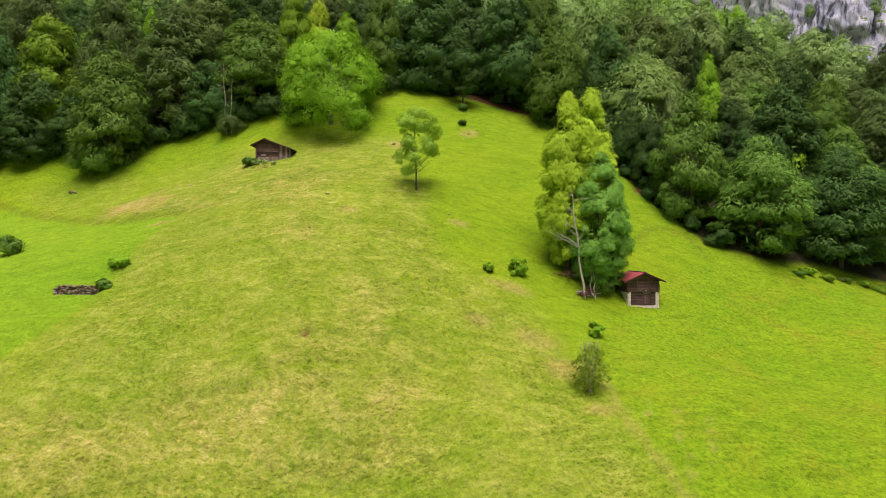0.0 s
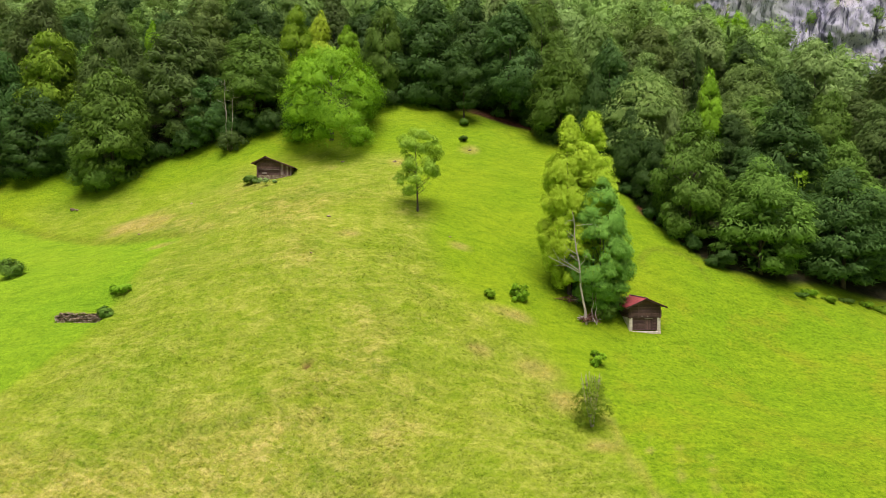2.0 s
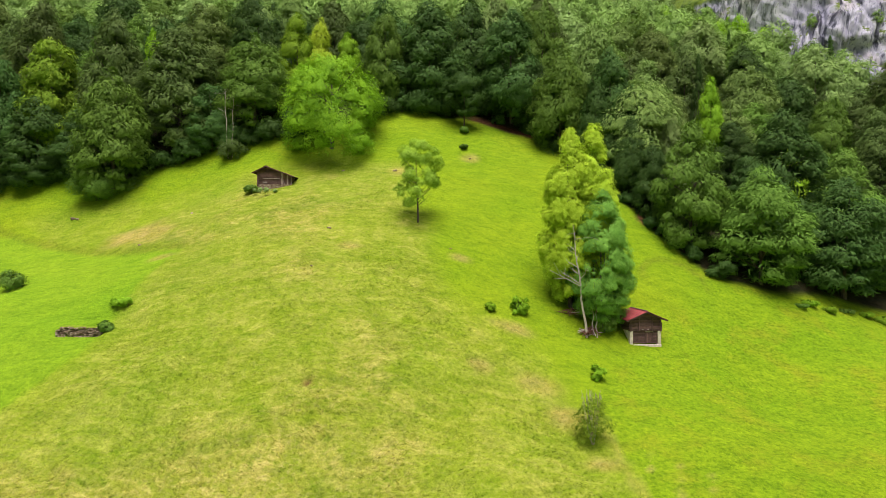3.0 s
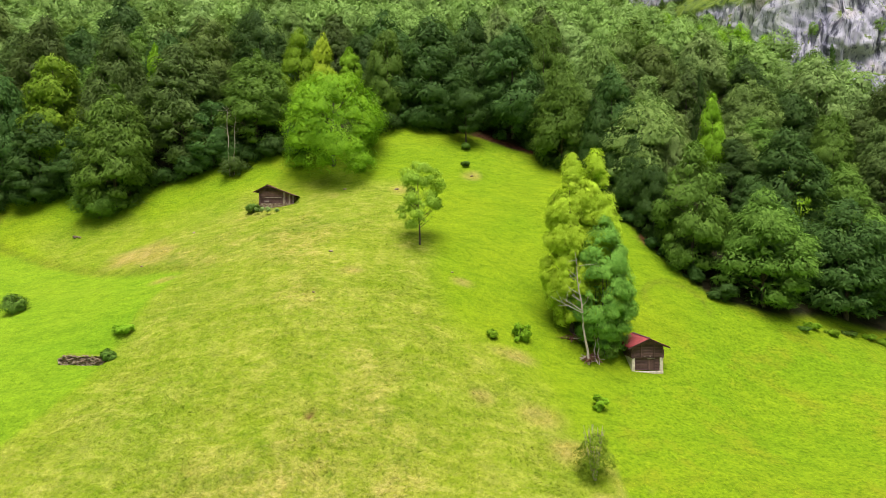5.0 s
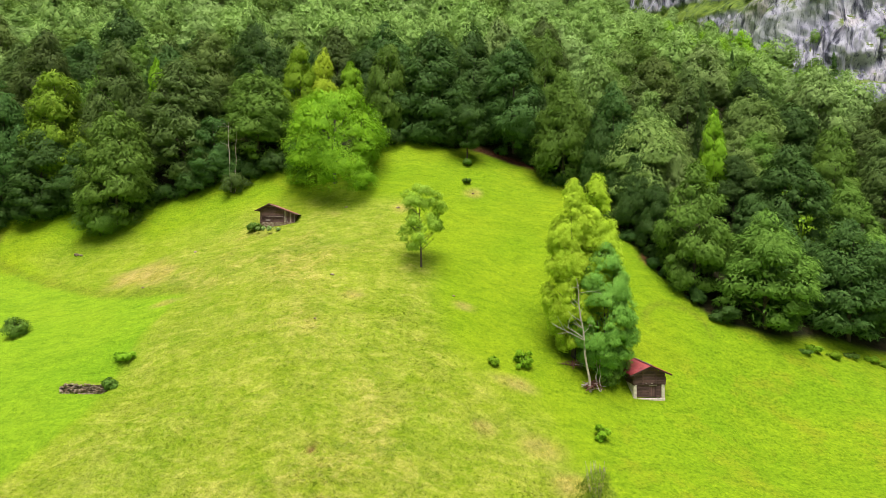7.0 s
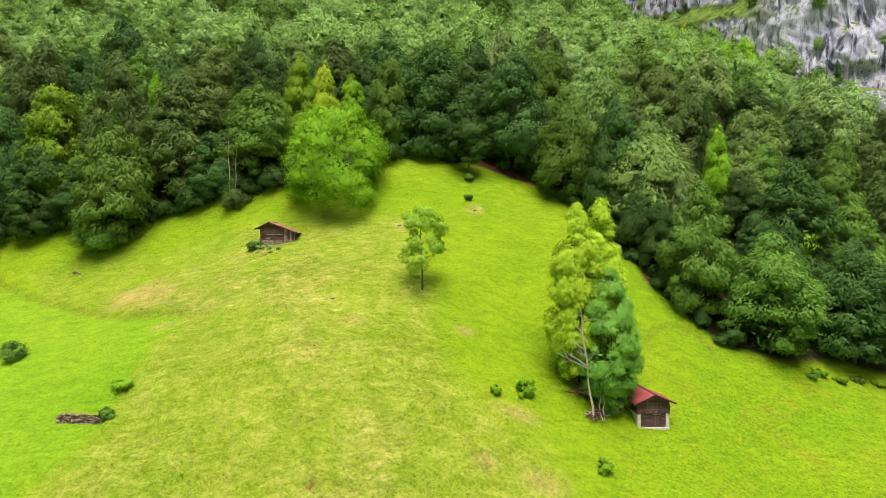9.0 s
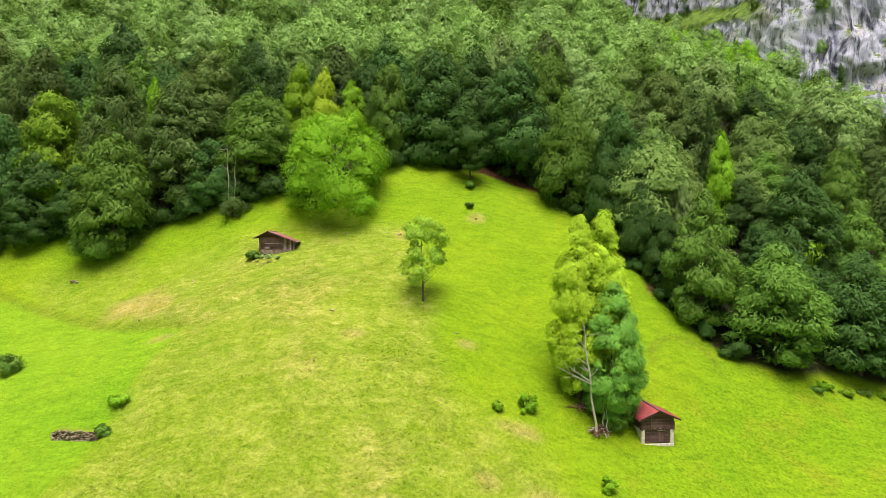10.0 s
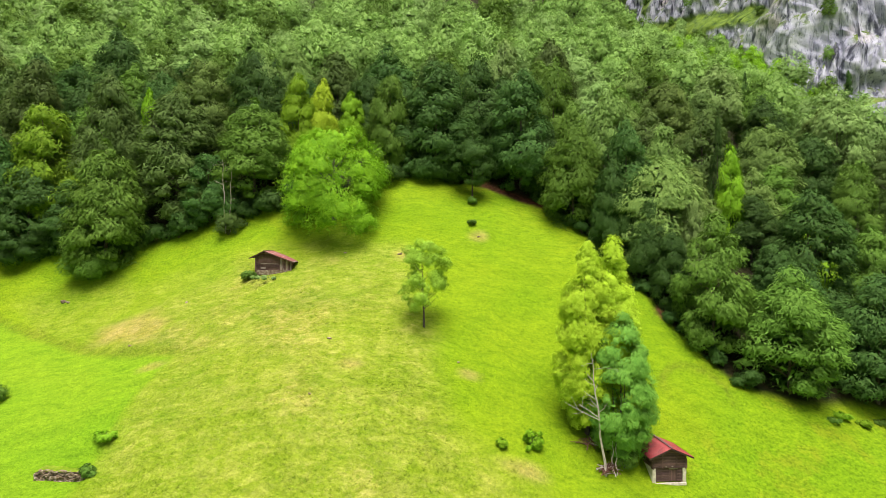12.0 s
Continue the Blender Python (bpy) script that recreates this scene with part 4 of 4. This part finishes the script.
def beam(name, mesh, parent, centre, size, rz=0.0, ry=0.0, label=""):
    """A log or board, stretched to size (its grain along its own x), at a place in its hut."""
    return part(name, mesh, None, parent, label, pose(*centre, 0, ry, rz) @ Matrix.Diagonal((*size, 1)))


def roof_sheet(length, width, waves):
    """A corrugated sheet: its waves run along x (down the slope)."""
    cols = waves * 6 + 1
    w = np.linspace(-0.5 * width, 0.5 * width, cols)
    lift = 0.022 * np.sin(np.linspace(0, 2 * math.pi * waves, cols))
    verts, faces = [], []
    for xx in np.linspace(0, length, 5):
        sag = -0.015 * math.sin(math.pi * xx / length)
        verts += [(xx, a, b + sag) for a, b in zip(w, lift)]
        verts += [(xx, a, b + sag - 0.02) for a, b in zip(w, lift)]
    row = 2 * cols
    for i in range(4):
        for k in range(cols - 1):
            a = i * row + k
            faces.append((a, a + row, a + row + 1, a + 1))
            faces.append((a + cols, a + cols + 1, a + cols + row + 1, a + cols + row))
    for k in range(cols - 1):
        a, b = k, 4 * row + k
        faces.append((a, a + 1, a + 1 + cols, a + cols))
        faces.append((b, b + cols, b + cols + 1, b + 1))
    return fast_mesh("roof_sheet", np.array(verts), np.array(faces), True)


def hut(x, y, z, turn, width, depth, ridge_x, ridge_z, left_eave, right_eave, over, roof_mat, label, sheets=5):
    """A log hut: local x along its front wall, y into the hillside. Eaves and ridge as (x, z)."""
    rnd = random.Random(int(width * 100))
    root = empty("hay_hut", x, y, z, turn, label, "hut")
    hw = width / 2

    def roof_at(u):
        (lx, lz), (rx, rz) = left_eave, right_eave
        if u < ridge_x:
            return lz + (u - lx) / (ridge_x - lx) * (ridge_z - lz)
        return rz + (u - rx) / (ridge_x - rx) * (ridge_z - rz)

    def wall_span(zz):
        """How far the gable wall reaches to either side at a height."""
        lo_, hi_ = -hw, hw
        while lo_ < ridge_x and roof_at(lo_) - 0.12 < zz:
            lo_ += 0.02
        while hi_ > ridge_x and roof_at(hi_) - 0.12 < zz:
            hi_ -= 0.02
        return lo_, hi_
    # two roof slopes, sheet by sheet
    full = depth + 2 * over
    for (ex, ez), side in ((left_eave, "left"), (right_eave, "right")):
        run = math.hypot(ex - ridge_x, ez - ridge_z)
        me = roof_sheet(run, full / sheets + 0.06, 5)
        me.materials.append(roof_mat)
        ang = math.degrees(math.atan2(ridge_z - ez, abs(ex - ridge_x)))
        slope = part("roof_slope", box(run - 0.1, full - 0.12, 0.04, 0.005), LOGWOOD, root, "dark boarded roof slope",
                     pose((ex + ridge_x) / 2, depth / 2, (ez + ridge_z) / 2 - 0.055, 0, ang if side == "right" else -ang, 0))
        for k in range(sheets):
            yy = -over + (k + 0.5) * full / sheets
            spin = pose(ridge_x, yy, ridge_z + 0.012 * (k % 2), 0, 0, 180 if side == "left" else 0) @ pose(0, 0, 0, 0, ang, 0)
            part("roof_sheet", me, None, slope, at=slope.matrix_basis.inverted() @ spin)
        # barge boards under the sheets, at front and back
        for yy in (-over + 0.05, depth + over - 0.05):
            mid = ((ex + ridge_x) / 2, yy, (ez + ridge_z) / 2 - 0.13)
            beam("barge_board", BOARD, root, mid, (run, 0.06, 0.18), 0, ang if ex > ridge_x else -ang)
        beam("eave_beam", LOG, root, ((ex * 0.82 + ridge_x * 0.18), depth / 2, ez * 0.82 + ridge_z * 0.18 - 0.17), (full - 0.1, 0.16, 0.16), 90)
    beam("ridge_cap", BOARD, root, (ridge_x, depth / 2, ridge_z + 0.03), (full, 0.30, 0.05), 90)
    beam("ridge_beam", LOG, root, (ridge_x, depth / 2, ridge_z - 0.17), (full - 0.1, 0.2, 0.2), 90)
    return root, roof_at, wall_span, rnd


def hut_below():
    """The small hut beside the tall trees: masonry piers below, logs above."""
    W, D = 4.45, 4.1
    root, roof_at, span, rnd = hut(27.75, 79.40, 28.25, 6, W, D, 0.0, 4.55, (-2.95, 3.30), (2.95, 3.30), 0.7, RED_ROOF,
                                   "small dark log hut with red roof and pale masonry corners")
    hw = W / 2
    # masonry: two piers in front, side and back walls of the lower storey, and a sill stone
    for sx in (-1, 1):
        part("corner_pier", box(0.46, 0.5, 2.3, 0.03, (sx * (hw - 0.20), 0.22, 0.63)), MASONRY, root, "pale plastered masonry")
        part("side_wall", box(0.36, D - 0.5, 2.3, 0.02, (sx * (hw - 0.20), 0.5 + (D - 0.5) / 2, 0.63)), MASONRY, root, "pale plastered masonry")
    part("doorstep", box(W + 0.10, 0.26, 0.40, 0.05, (0, 0.02, -0.30)), MASONRY, root, "rough pale stone plinth")
    # front logs of the lower storey, either side of the door
    front = part("front_wall", box(W - 0.7, 0.06, 1.7, 0.01, (0, 0.30, 0.87)), LOGWOOD, root)
    upper = part("upper_wall", box(W - 0.3, 0.06, 1.3, 0.01, (0, 0.16, 2.5)), LOGWOOD, root)
    dx0, dx1, dh = 0.15, 0.98, 1.55
    n = 8
    for k in range(n):
        zz = 0.12 + k * 0.215
        for a, b in ((-hw + 0.42, dx0), (dx1, hw - 0.42)):
            if zz > dh:
                a, b = -hw + 0.42, hw - 0.42
            beam("log", LOG, front, ((a + b) / 2, 0.18 + rnd.uniform(-0.02, 0.02), zz), (b - a, 0.17, 0.205))
            if zz > dh:
                break
    door = part("door", box(dx1 - dx0, 0.04, dh - 0.04, 0.005, ((dx0 + dx1) / 2, 0.22, dh / 2 + 0.04)), LOGWOOD, root, "closed dark plank door")
    for k in range(5):
        bw = (dx1 - dx0) / 5
        beam("door_board", BOARD, door, (dx0 + (k + 0.5) * bw, 0.17, dh / 2 + 0.04), (dh - 0.06, 0.05, bw - 0.02), 0, 90)
    part("latch", box(0.14, 0.03, 0.05, 0.006, (dx0 + 0.14, 0.13, 0.85)), BROWN_TWIG, door, "rusty iron latch")
    for a in (dx0 - 0.05, dx1 + 0.05):
        beam("door_post", BOARD, root, (a, 0.12, dh / 2 + 0.03), (dh + 0.06, 0.12, 0.11), 0, 90, "greyed timber door post")
    beam("door_lintel", GREY_BOARD, root, ((dx0 + dx1) / 2, 0.11, dh + 0.1), (1.15, 0.14, 0.13))
    # upper storey: logs on four sides up to the roof, proud of the piers
    zz = 1.86
    while zz < 4.3:
        a, b = span(zz + 0.1)
        if b - a > 0.25:
            for yy in (0.02, D - 0.1):
                beam("log", LOG, upper, ((a + b) / 2, yy + rnd.uniform(-0.015, 0.015), zz), (b - a + (0.3 if zz < 2.8 else 0), 0.18, 0.208))
        if zz < 3.2:
            for sx in (-1, 1):
                beam("log", LOG, upper, (sx * (hw - 0.06), D / 2, zz), (D + 0.2, 0.18, 0.208), 90)
        zz += 0.215
    for sx in (-0.95, 0.9):
        beam("gable_post", BOARD, root, (sx, -0.11, 2.75), (1.9, 0.07, 0.16), 0, 90)
    for sx in (-1, 1):
        beam("corner_board", BOARD, root, (sx * (hw - 0.06), -0.10, 2.3), (1.25, 0.08, 0.2), 0, 90)
    for sx in (-0.45, 0.35):
        beam("vent_board", GREY_BOARD, root, (sx, -0.10, 1.98), (0.22, 0.04, 0.12))
    part("inner_floor", box(W - 0.8, D - 0.8, 0.1, 0, (0, D / 2, 1.7)), LOGWOOD, root)


def hut_above():
    """The wider hut up the slope, with a lopsided roof and a boarded bay."""
    W, D = 6.7, 4.6
    root, roof_at, span, rnd = hut(-33.15, 111.9, 53.9, 0, W, D, -1.65, 3.65, (-4.35, 2.30), (4.0, 1.55), 0.6, RUST_ROOF,
                                   "old dark log hut with lopsided rusty red metal roof", 5)
    hw = W / 2
    split = 1.15
    part("footing", box(W + 0.2, 0.5, 0.9, 0.06, (0, 0.2, -0.4)), STONE, root, "rough stone footing")
    wall = part("log_wall", box(split + hw - 0.3, 0.05, 1.9, 0.01, ((split - hw) / 2, 0.26, 1.0)), LOGWOOD, root)
    bay = part("boarded_bay", box(hw - split - 0.1, 0.05, 1.3, 0.01, ((split + hw) / 2, 0.16, 0.75)), LOGWOOD, root, "bay of greyed upright boards")
    zz, k = 0.16, 0
    while zz < 3.5:
        a, b = span(zz + 0.12)
        b1 = min(b, split)
        if b1 - a > 0.25:
            gap = 0.02 if k % 3 else 0.0
            beam("log", LOG, wall, ((a + b1) / 2, 0.1 + rnd.uniform(-0.03, 0.03), zz), (b1 - a + 0.2, 0.2, 0.225 - gap))
            beam("log", LOG, wall, ((a + b) / 2, D - 0.1, zz), (b - a, 0.2, 0.225))
        if zz < 2.2:
            beam("log", LOG, wall, (-hw + 0.1, D / 2, zz), (D + 0.2, 0.2, 0.225), 90)
        if zz < 1.5:
            beam("log", LOG, wall, (hw - 0.1, D / 2, zz), (D - 0.1, 0.2, 0.225), 90)
        zz += 0.23
        k += 1
    n = 9
    bw = (hw - split) / n
    for k in range(n):
        u = split + (k + 0.5) * bw
        top = roof_at(u) - 0.16 - rnd.uniform(0, 0.12)
        low = rnd.uniform(-0.25, 0.15)
        beam("wall_board", GREY_BOARD if k in (0, 1, 5, 8) else BOARD, bay, (u, 0.06 + 0.02 * (k % 2), (top + low) / 2), (top - low, 0.04, bw * 0.93), 0, 90)
    for u in (-hw + 0.1, split):
        beam("corner_post", BOARD, root, (u, -0.06, 1.05 if u < 0 else 1.2), (2.1 if u < 0 else 2.4, 0.14, 0.18), 0, 90)
    beam("hatch", GREY_BOARD, root, (-1.9, -0.03, 0.42), (0.9, 0.06, 0.34))
    beam("brace", GREY_BOARD, root, (1.6, -0.02, 0.9), (1.9, 0.06, 0.12), 0, 68)
    beam("loose_rail", GREY_BOARD, root, (-0.6, -0.05, 1.2), (3.4, 0.05, 0.10), 0, 1)


hut_below()
hut_above()


# ---- the old stone wall on the terrace ----
def stone_meshes(count=6):
    out = []
    for k in range(count):
        r2 = random.Random(60 + k)
        bm = bmesh.new()
        bmesh.ops.create_icosphere(bm, subdivisions=1, radius=0.55)
        for v in bm.verts:
            v.co = Vector([max(-0.5, min(0.5, c * 1.25)) for c in v.co]) * r2.uniform(0.85, 1.08)
        me = bpy.data.meshes.new("stone")
        bm.to_mesh(me)
        bm.free()
        me.materials.append(STONE)
        out.append(me)
    return out


STONES = stone_meshes()


def stone_wall():
    x0, y0, x1, y1 = -50.5, 74.0, -44.2, 73.5
    length = math.hypot(x1 - x0, y1 - y0)
    base = WALL_FOOT - 0.1
    root = empty("stone_wall", x0, y0, base, math.degrees(math.atan2(y1 - y0, x1 - x0)), "crumbling dry-stone retaining wall of brown and grey stones", "wall")
    part("core", box(length - 0.3, 0.7, 1.0, 0.05, (length / 2, 0.80, 0.42)), STONE, root)
    rnd = random.Random(4)
    z = 0.05
    while z < 1.3:
        h = rnd.uniform(0.16, 0.32)
        u = rnd.uniform(0, 0.25)
        while u < length - 0.15:
            w = rnd.uniform(0.18, 0.62)
            top = 1.24 - 0.10 * abs(math.sin(u * 1.1 + 0.4)) - (0.3 * smooth(0.7, 0.0, u)) - 0.25 * smooth(5.6, 6.9, u)
            if z < top:
                part("stone", STONES[rnd.randrange(6)], None, root, at=pose(u + w / 2, 0.30 + rnd.uniform(-0.13, 0.10), z + h / 2 + rnd.uniform(-0.05, 0.05), rnd.uniform(-14, 14), rnd.uniform(-14, 14), rnd.uniform(-20, 20)) @ Matrix.Diagonal((w * 1.02, 0.5, h * rnd.uniform(0.85, 1.15), 1)))
            u += w
        z += h * 0.92
    us, vs = np.linspace(0.1, length - 0.1, 40), np.linspace(0.08, 1.7, 8)
    U, V = np.meshgrid(us, vs)
    Zt = 1.22 - 0.10 * np.abs(np.sin(U * 1.1 + 0.4)) * (1 - smooth(0.3, 1.2, V)) - 0.25 * smooth(5.6, 6.9, U) - 0.25 * smooth(0.7, 0.0, U) + 0.06 * fbm(U, V, 0.5, 3, 3) - 0.10 * (1 - smooth(0.1, 0.4, V)) + 0.2
    k = np.arange(320).reshape(8, 40)
    f = np.stack([k[:-1, :-1], k[:-1, 1:], k[1:, 1:], k[1:, :-1]], -1).reshape(-1, 4)
    part("turf_cap", fast_mesh("turf_cap", np.stack([U.ravel(), V.ravel(), Zt.ravel()], -1), f, True, dict(lush=np.full(320, 0.5), dry=np.full(320, 0.3))), MEADOW, root, "turf grown over the wall top")


stone_wall()


# ---- bare and dead wood ----
def bare_tree(x, y, H, r0, bark, label, seed, lean=(0.0, 0.0), limbs=10, spread=0.16, lowest=0.35):
    r2 = np.random.default_rng(seed)
    root = empty("dead_tree", x, y, height(x, y), 0, label, "tree")
    n = 9
    line = [np.array([lean[0] * H * (i / n) + 0.12 * math.sin(i * 1.7), lean[1] * H * (i / n), H * i / n - (0.4 if i == 0 else 0)]) for i in range(n + 1)]
    part("trunk", fast_mesh("trunk", *tubes([[(tuple(p), r0 * (1 - 0.85 * i / n)) for i, p in enumerate(line)]], 8), True), bark, root)
    for k in range(limbs):
        t = r2.uniform(lowest, 0.95)
        p = line[int(t * n)] * (1 - (t * n) % 1) + line[min(n, int(t * n) + 1)] * ((t * n) % 1)
        a = r2.uniform(0, 6.28)
        ln = H * spread * r2.uniform(0.5, 1.2)
        d = np.array([math.cos(a), math.sin(a), r2.uniform(0.0, 0.9)])
        r = r0 * (1 - 0.85 * t) * 0.6
        q = p + d * ln * 0.55
        e = q + (d + r2.normal(0, 0.35, 3)) * ln * 0.5
        twigs = [[(tuple(p), r), (tuple(q), r * 0.65), (tuple(e), r * 0.2)]]
        for j in range(3):
            o = q + (e - q) * (0.2 + 0.25 * j)
            twigs.append([(tuple(o), r * 0.35), (tuple(o + (d + r2.normal(0, 0.6, 3)) * ln * 0.35), r * 0.12)])
        part("branch", fast_mesh("branch", *tubes(twigs, 5), True), bark, root)
    return root


bare_tree(19.5, 78.9, 15.5, 0.19, PALE_BARK, "dead pale tree trunk with bare branches in a clump", 3, (-0.12, 0.02), 13, 0.17, 0.40)
bare_tree(-47.4, 125.4, 15.5, 0.16, PALE_BARK, "slender pale birch-like stem with few branches", 4, (-0.05, 0.02), 7, 0.10, 0.5)
bare_tree(-46.5, 125.6, 13.0, 0.13, PALE_BARK, "slender pale birch-like stem with few branches", 6, (0.01, 0.02), 6, 0.10, 0.5)
bare_tree(20.5, 79.6, 5.0, 0.12, PALE_BARK, "short broken pale stem in a clump", 8, (0.03, 0.0), 3, 0.15, 0.6)
bare_tree(21.0, 79.3, 4.6, 0.10, PALE_BARK, "short broken pale stem in a clump", 9, (-0.02, 0.0), 3, 0.15, 0.6)


def brush_pile(x, y, size, count, seed, label):
    r2 = random.Random(seed)
    root = empty("brush_pile", x, y, height(x, y), 0, label, "branches")
    for k in range(count):
        a, tilt, ln = r2.uniform(0, 6.28), r2.uniform(-0.1, 0.6), size * r2.uniform(0.4, 0.9)
        c = Vector((r2.gauss(0, 0.25 * size), r2.gauss(0, 0.2 * size), r2.uniform(0.05, 0.35) * size))
        d = Vector((math.cos(a), math.sin(a), tilt)) * ln / 2
        r = r2.uniform(0.03, 0.07)
        part("stick", fast_mesh("stick", *tubes([[(tuple(c - d), r), (tuple(c + d * 0.2 + Vector((0, 0, 0.05))), r * 0.8), (tuple(c + d), r * 0.4)]], 5), True), PALE_BARK if k % 4 == 0 else BROWN_TWIG, root)


brush_pile(19.8, 79.4, 2.3, 70, 1, "heap of brown cut branches under trees")
brush_pile(17.9, 82.0, 2.6, 30, 2, "tangle of fallen grey branches under trees")


# ---- stones and marks in the turf ----
for k, (x, y, s) in enumerate([(-18.2, 90.5, 0.5), (-75.3, 116.3, 0.9), (-74.2, 115.9, 0.6), (-18.7, 80.5, 0.35), (-9.9, 114.6, 0.6), (-20.5, 116.0, 0.5), (5.4, 121.5, 0.5), (-48.0, 109.0, 0.5), (0.9, 89.5, 0.3), (-52.5, 98.6, 0.4)]):
    ob = part("boulder", STONES[k % 6], None, None, "", pose(x, y, height(x, y) + 0.1 * s, 10, 5, 40 * k) @ Matrix.Diagonal((s * 1.3, s, s * 0.7, 1)))
    tagged(ob, "small grey stone lying in the meadow grass", "stone", "stones in the meadow")


# ---- grass: tufts of blades over the whole meadow ----
def grass(count, seed, lo, hi, wide, y0, y1):
    r2 = np.random.default_rng(seed)
    y = y0 + (y1 - y0) * r2.uniform(0, 1, count) ** 1.25
    x = r2.uniform(-1, 1, count) * (0.80 * y + 6)
    z = zones(x, y)
    dens = 0.5 + 0.5 * np.clip(fbm(x, y, 3.0, 3, 21) + 0.4, 0, 1)
    keep = (y < wood_edge(x) + 1.0) & (r2.uniform(0, 1, count) < dens * (1 - 0.35 * z["lush"]))
    x, y = x[keep], y[keep]
    z = {k: v[keep] for k, v in z.items()}
    n = len(x)
    tall = (lo + (hi - lo) * np.clip(z["dry"] + 0.5 * z["hay"], 0, 1)) * r2.uniform(0.5, 1.4, n) * (1 + 0.5 * fbm(x, y, 6, 3, 31))
    base = np.stack([x, y, land(x, y) - 0.03], -1)
    flow = 2.2 * fbm(x, y, 16, 3, 41) + 1.0
    slope = np.stack([land(x - 0.6, y) - land(x + 0.6, y), land(x, y - 0.6) - land(x, y + 0.6), np.full(n, 1.2)], -1)
    slope /= np.linalg.norm(slope, axis=1)[:, None]
    verts = []
    for b in range(3):
        a = flow + r2.normal(0, 0.9, n)
        lean = tall * r2.uniform(0.8, 2.0, n)
        off = np.stack([r2.normal(0, 0.10, n), r2.normal(0, 0.10, n), np.zeros(n)], -1)
        side = np.stack([-np.sin(a), np.cos(a), np.zeros(n)], -1) * (wide * r2.uniform(0.6, 1.4, n))[:, None]
        tip = np.stack([np.cos(a) * lean, np.sin(a) * lean, tall], -1)
        blade = np.stack([base + off - side, base + off + side, base + off + tip], 1)
        down = (np.cross(blade[:, 1] - blade[:, 0], blade[:, 2] - blade[:, 0]) * (slope + np.array([0, -0.35, 0]))).sum(1) < 0
        blade[down] = blade[down][:, [1, 0, 2]]
        verts.append(blade)
    v = np.stack(verts, 1).reshape(-1, 3)
    at = {k: np.repeat(val, 9) for k, val in z.items()}
    soft = np.repeat(slope, 9, axis=0)
    ob = part("grass", fast_mesh("grass", v, np.arange(len(v)).reshape(-1, 3), True, at, soft), GRASS)
    tagged(ob, "tufts of green and straw-coloured meadow grass", "grass", kind="stuff")


grass(150000, 1, 0.10, 0.26, 0.034, 44, 138)
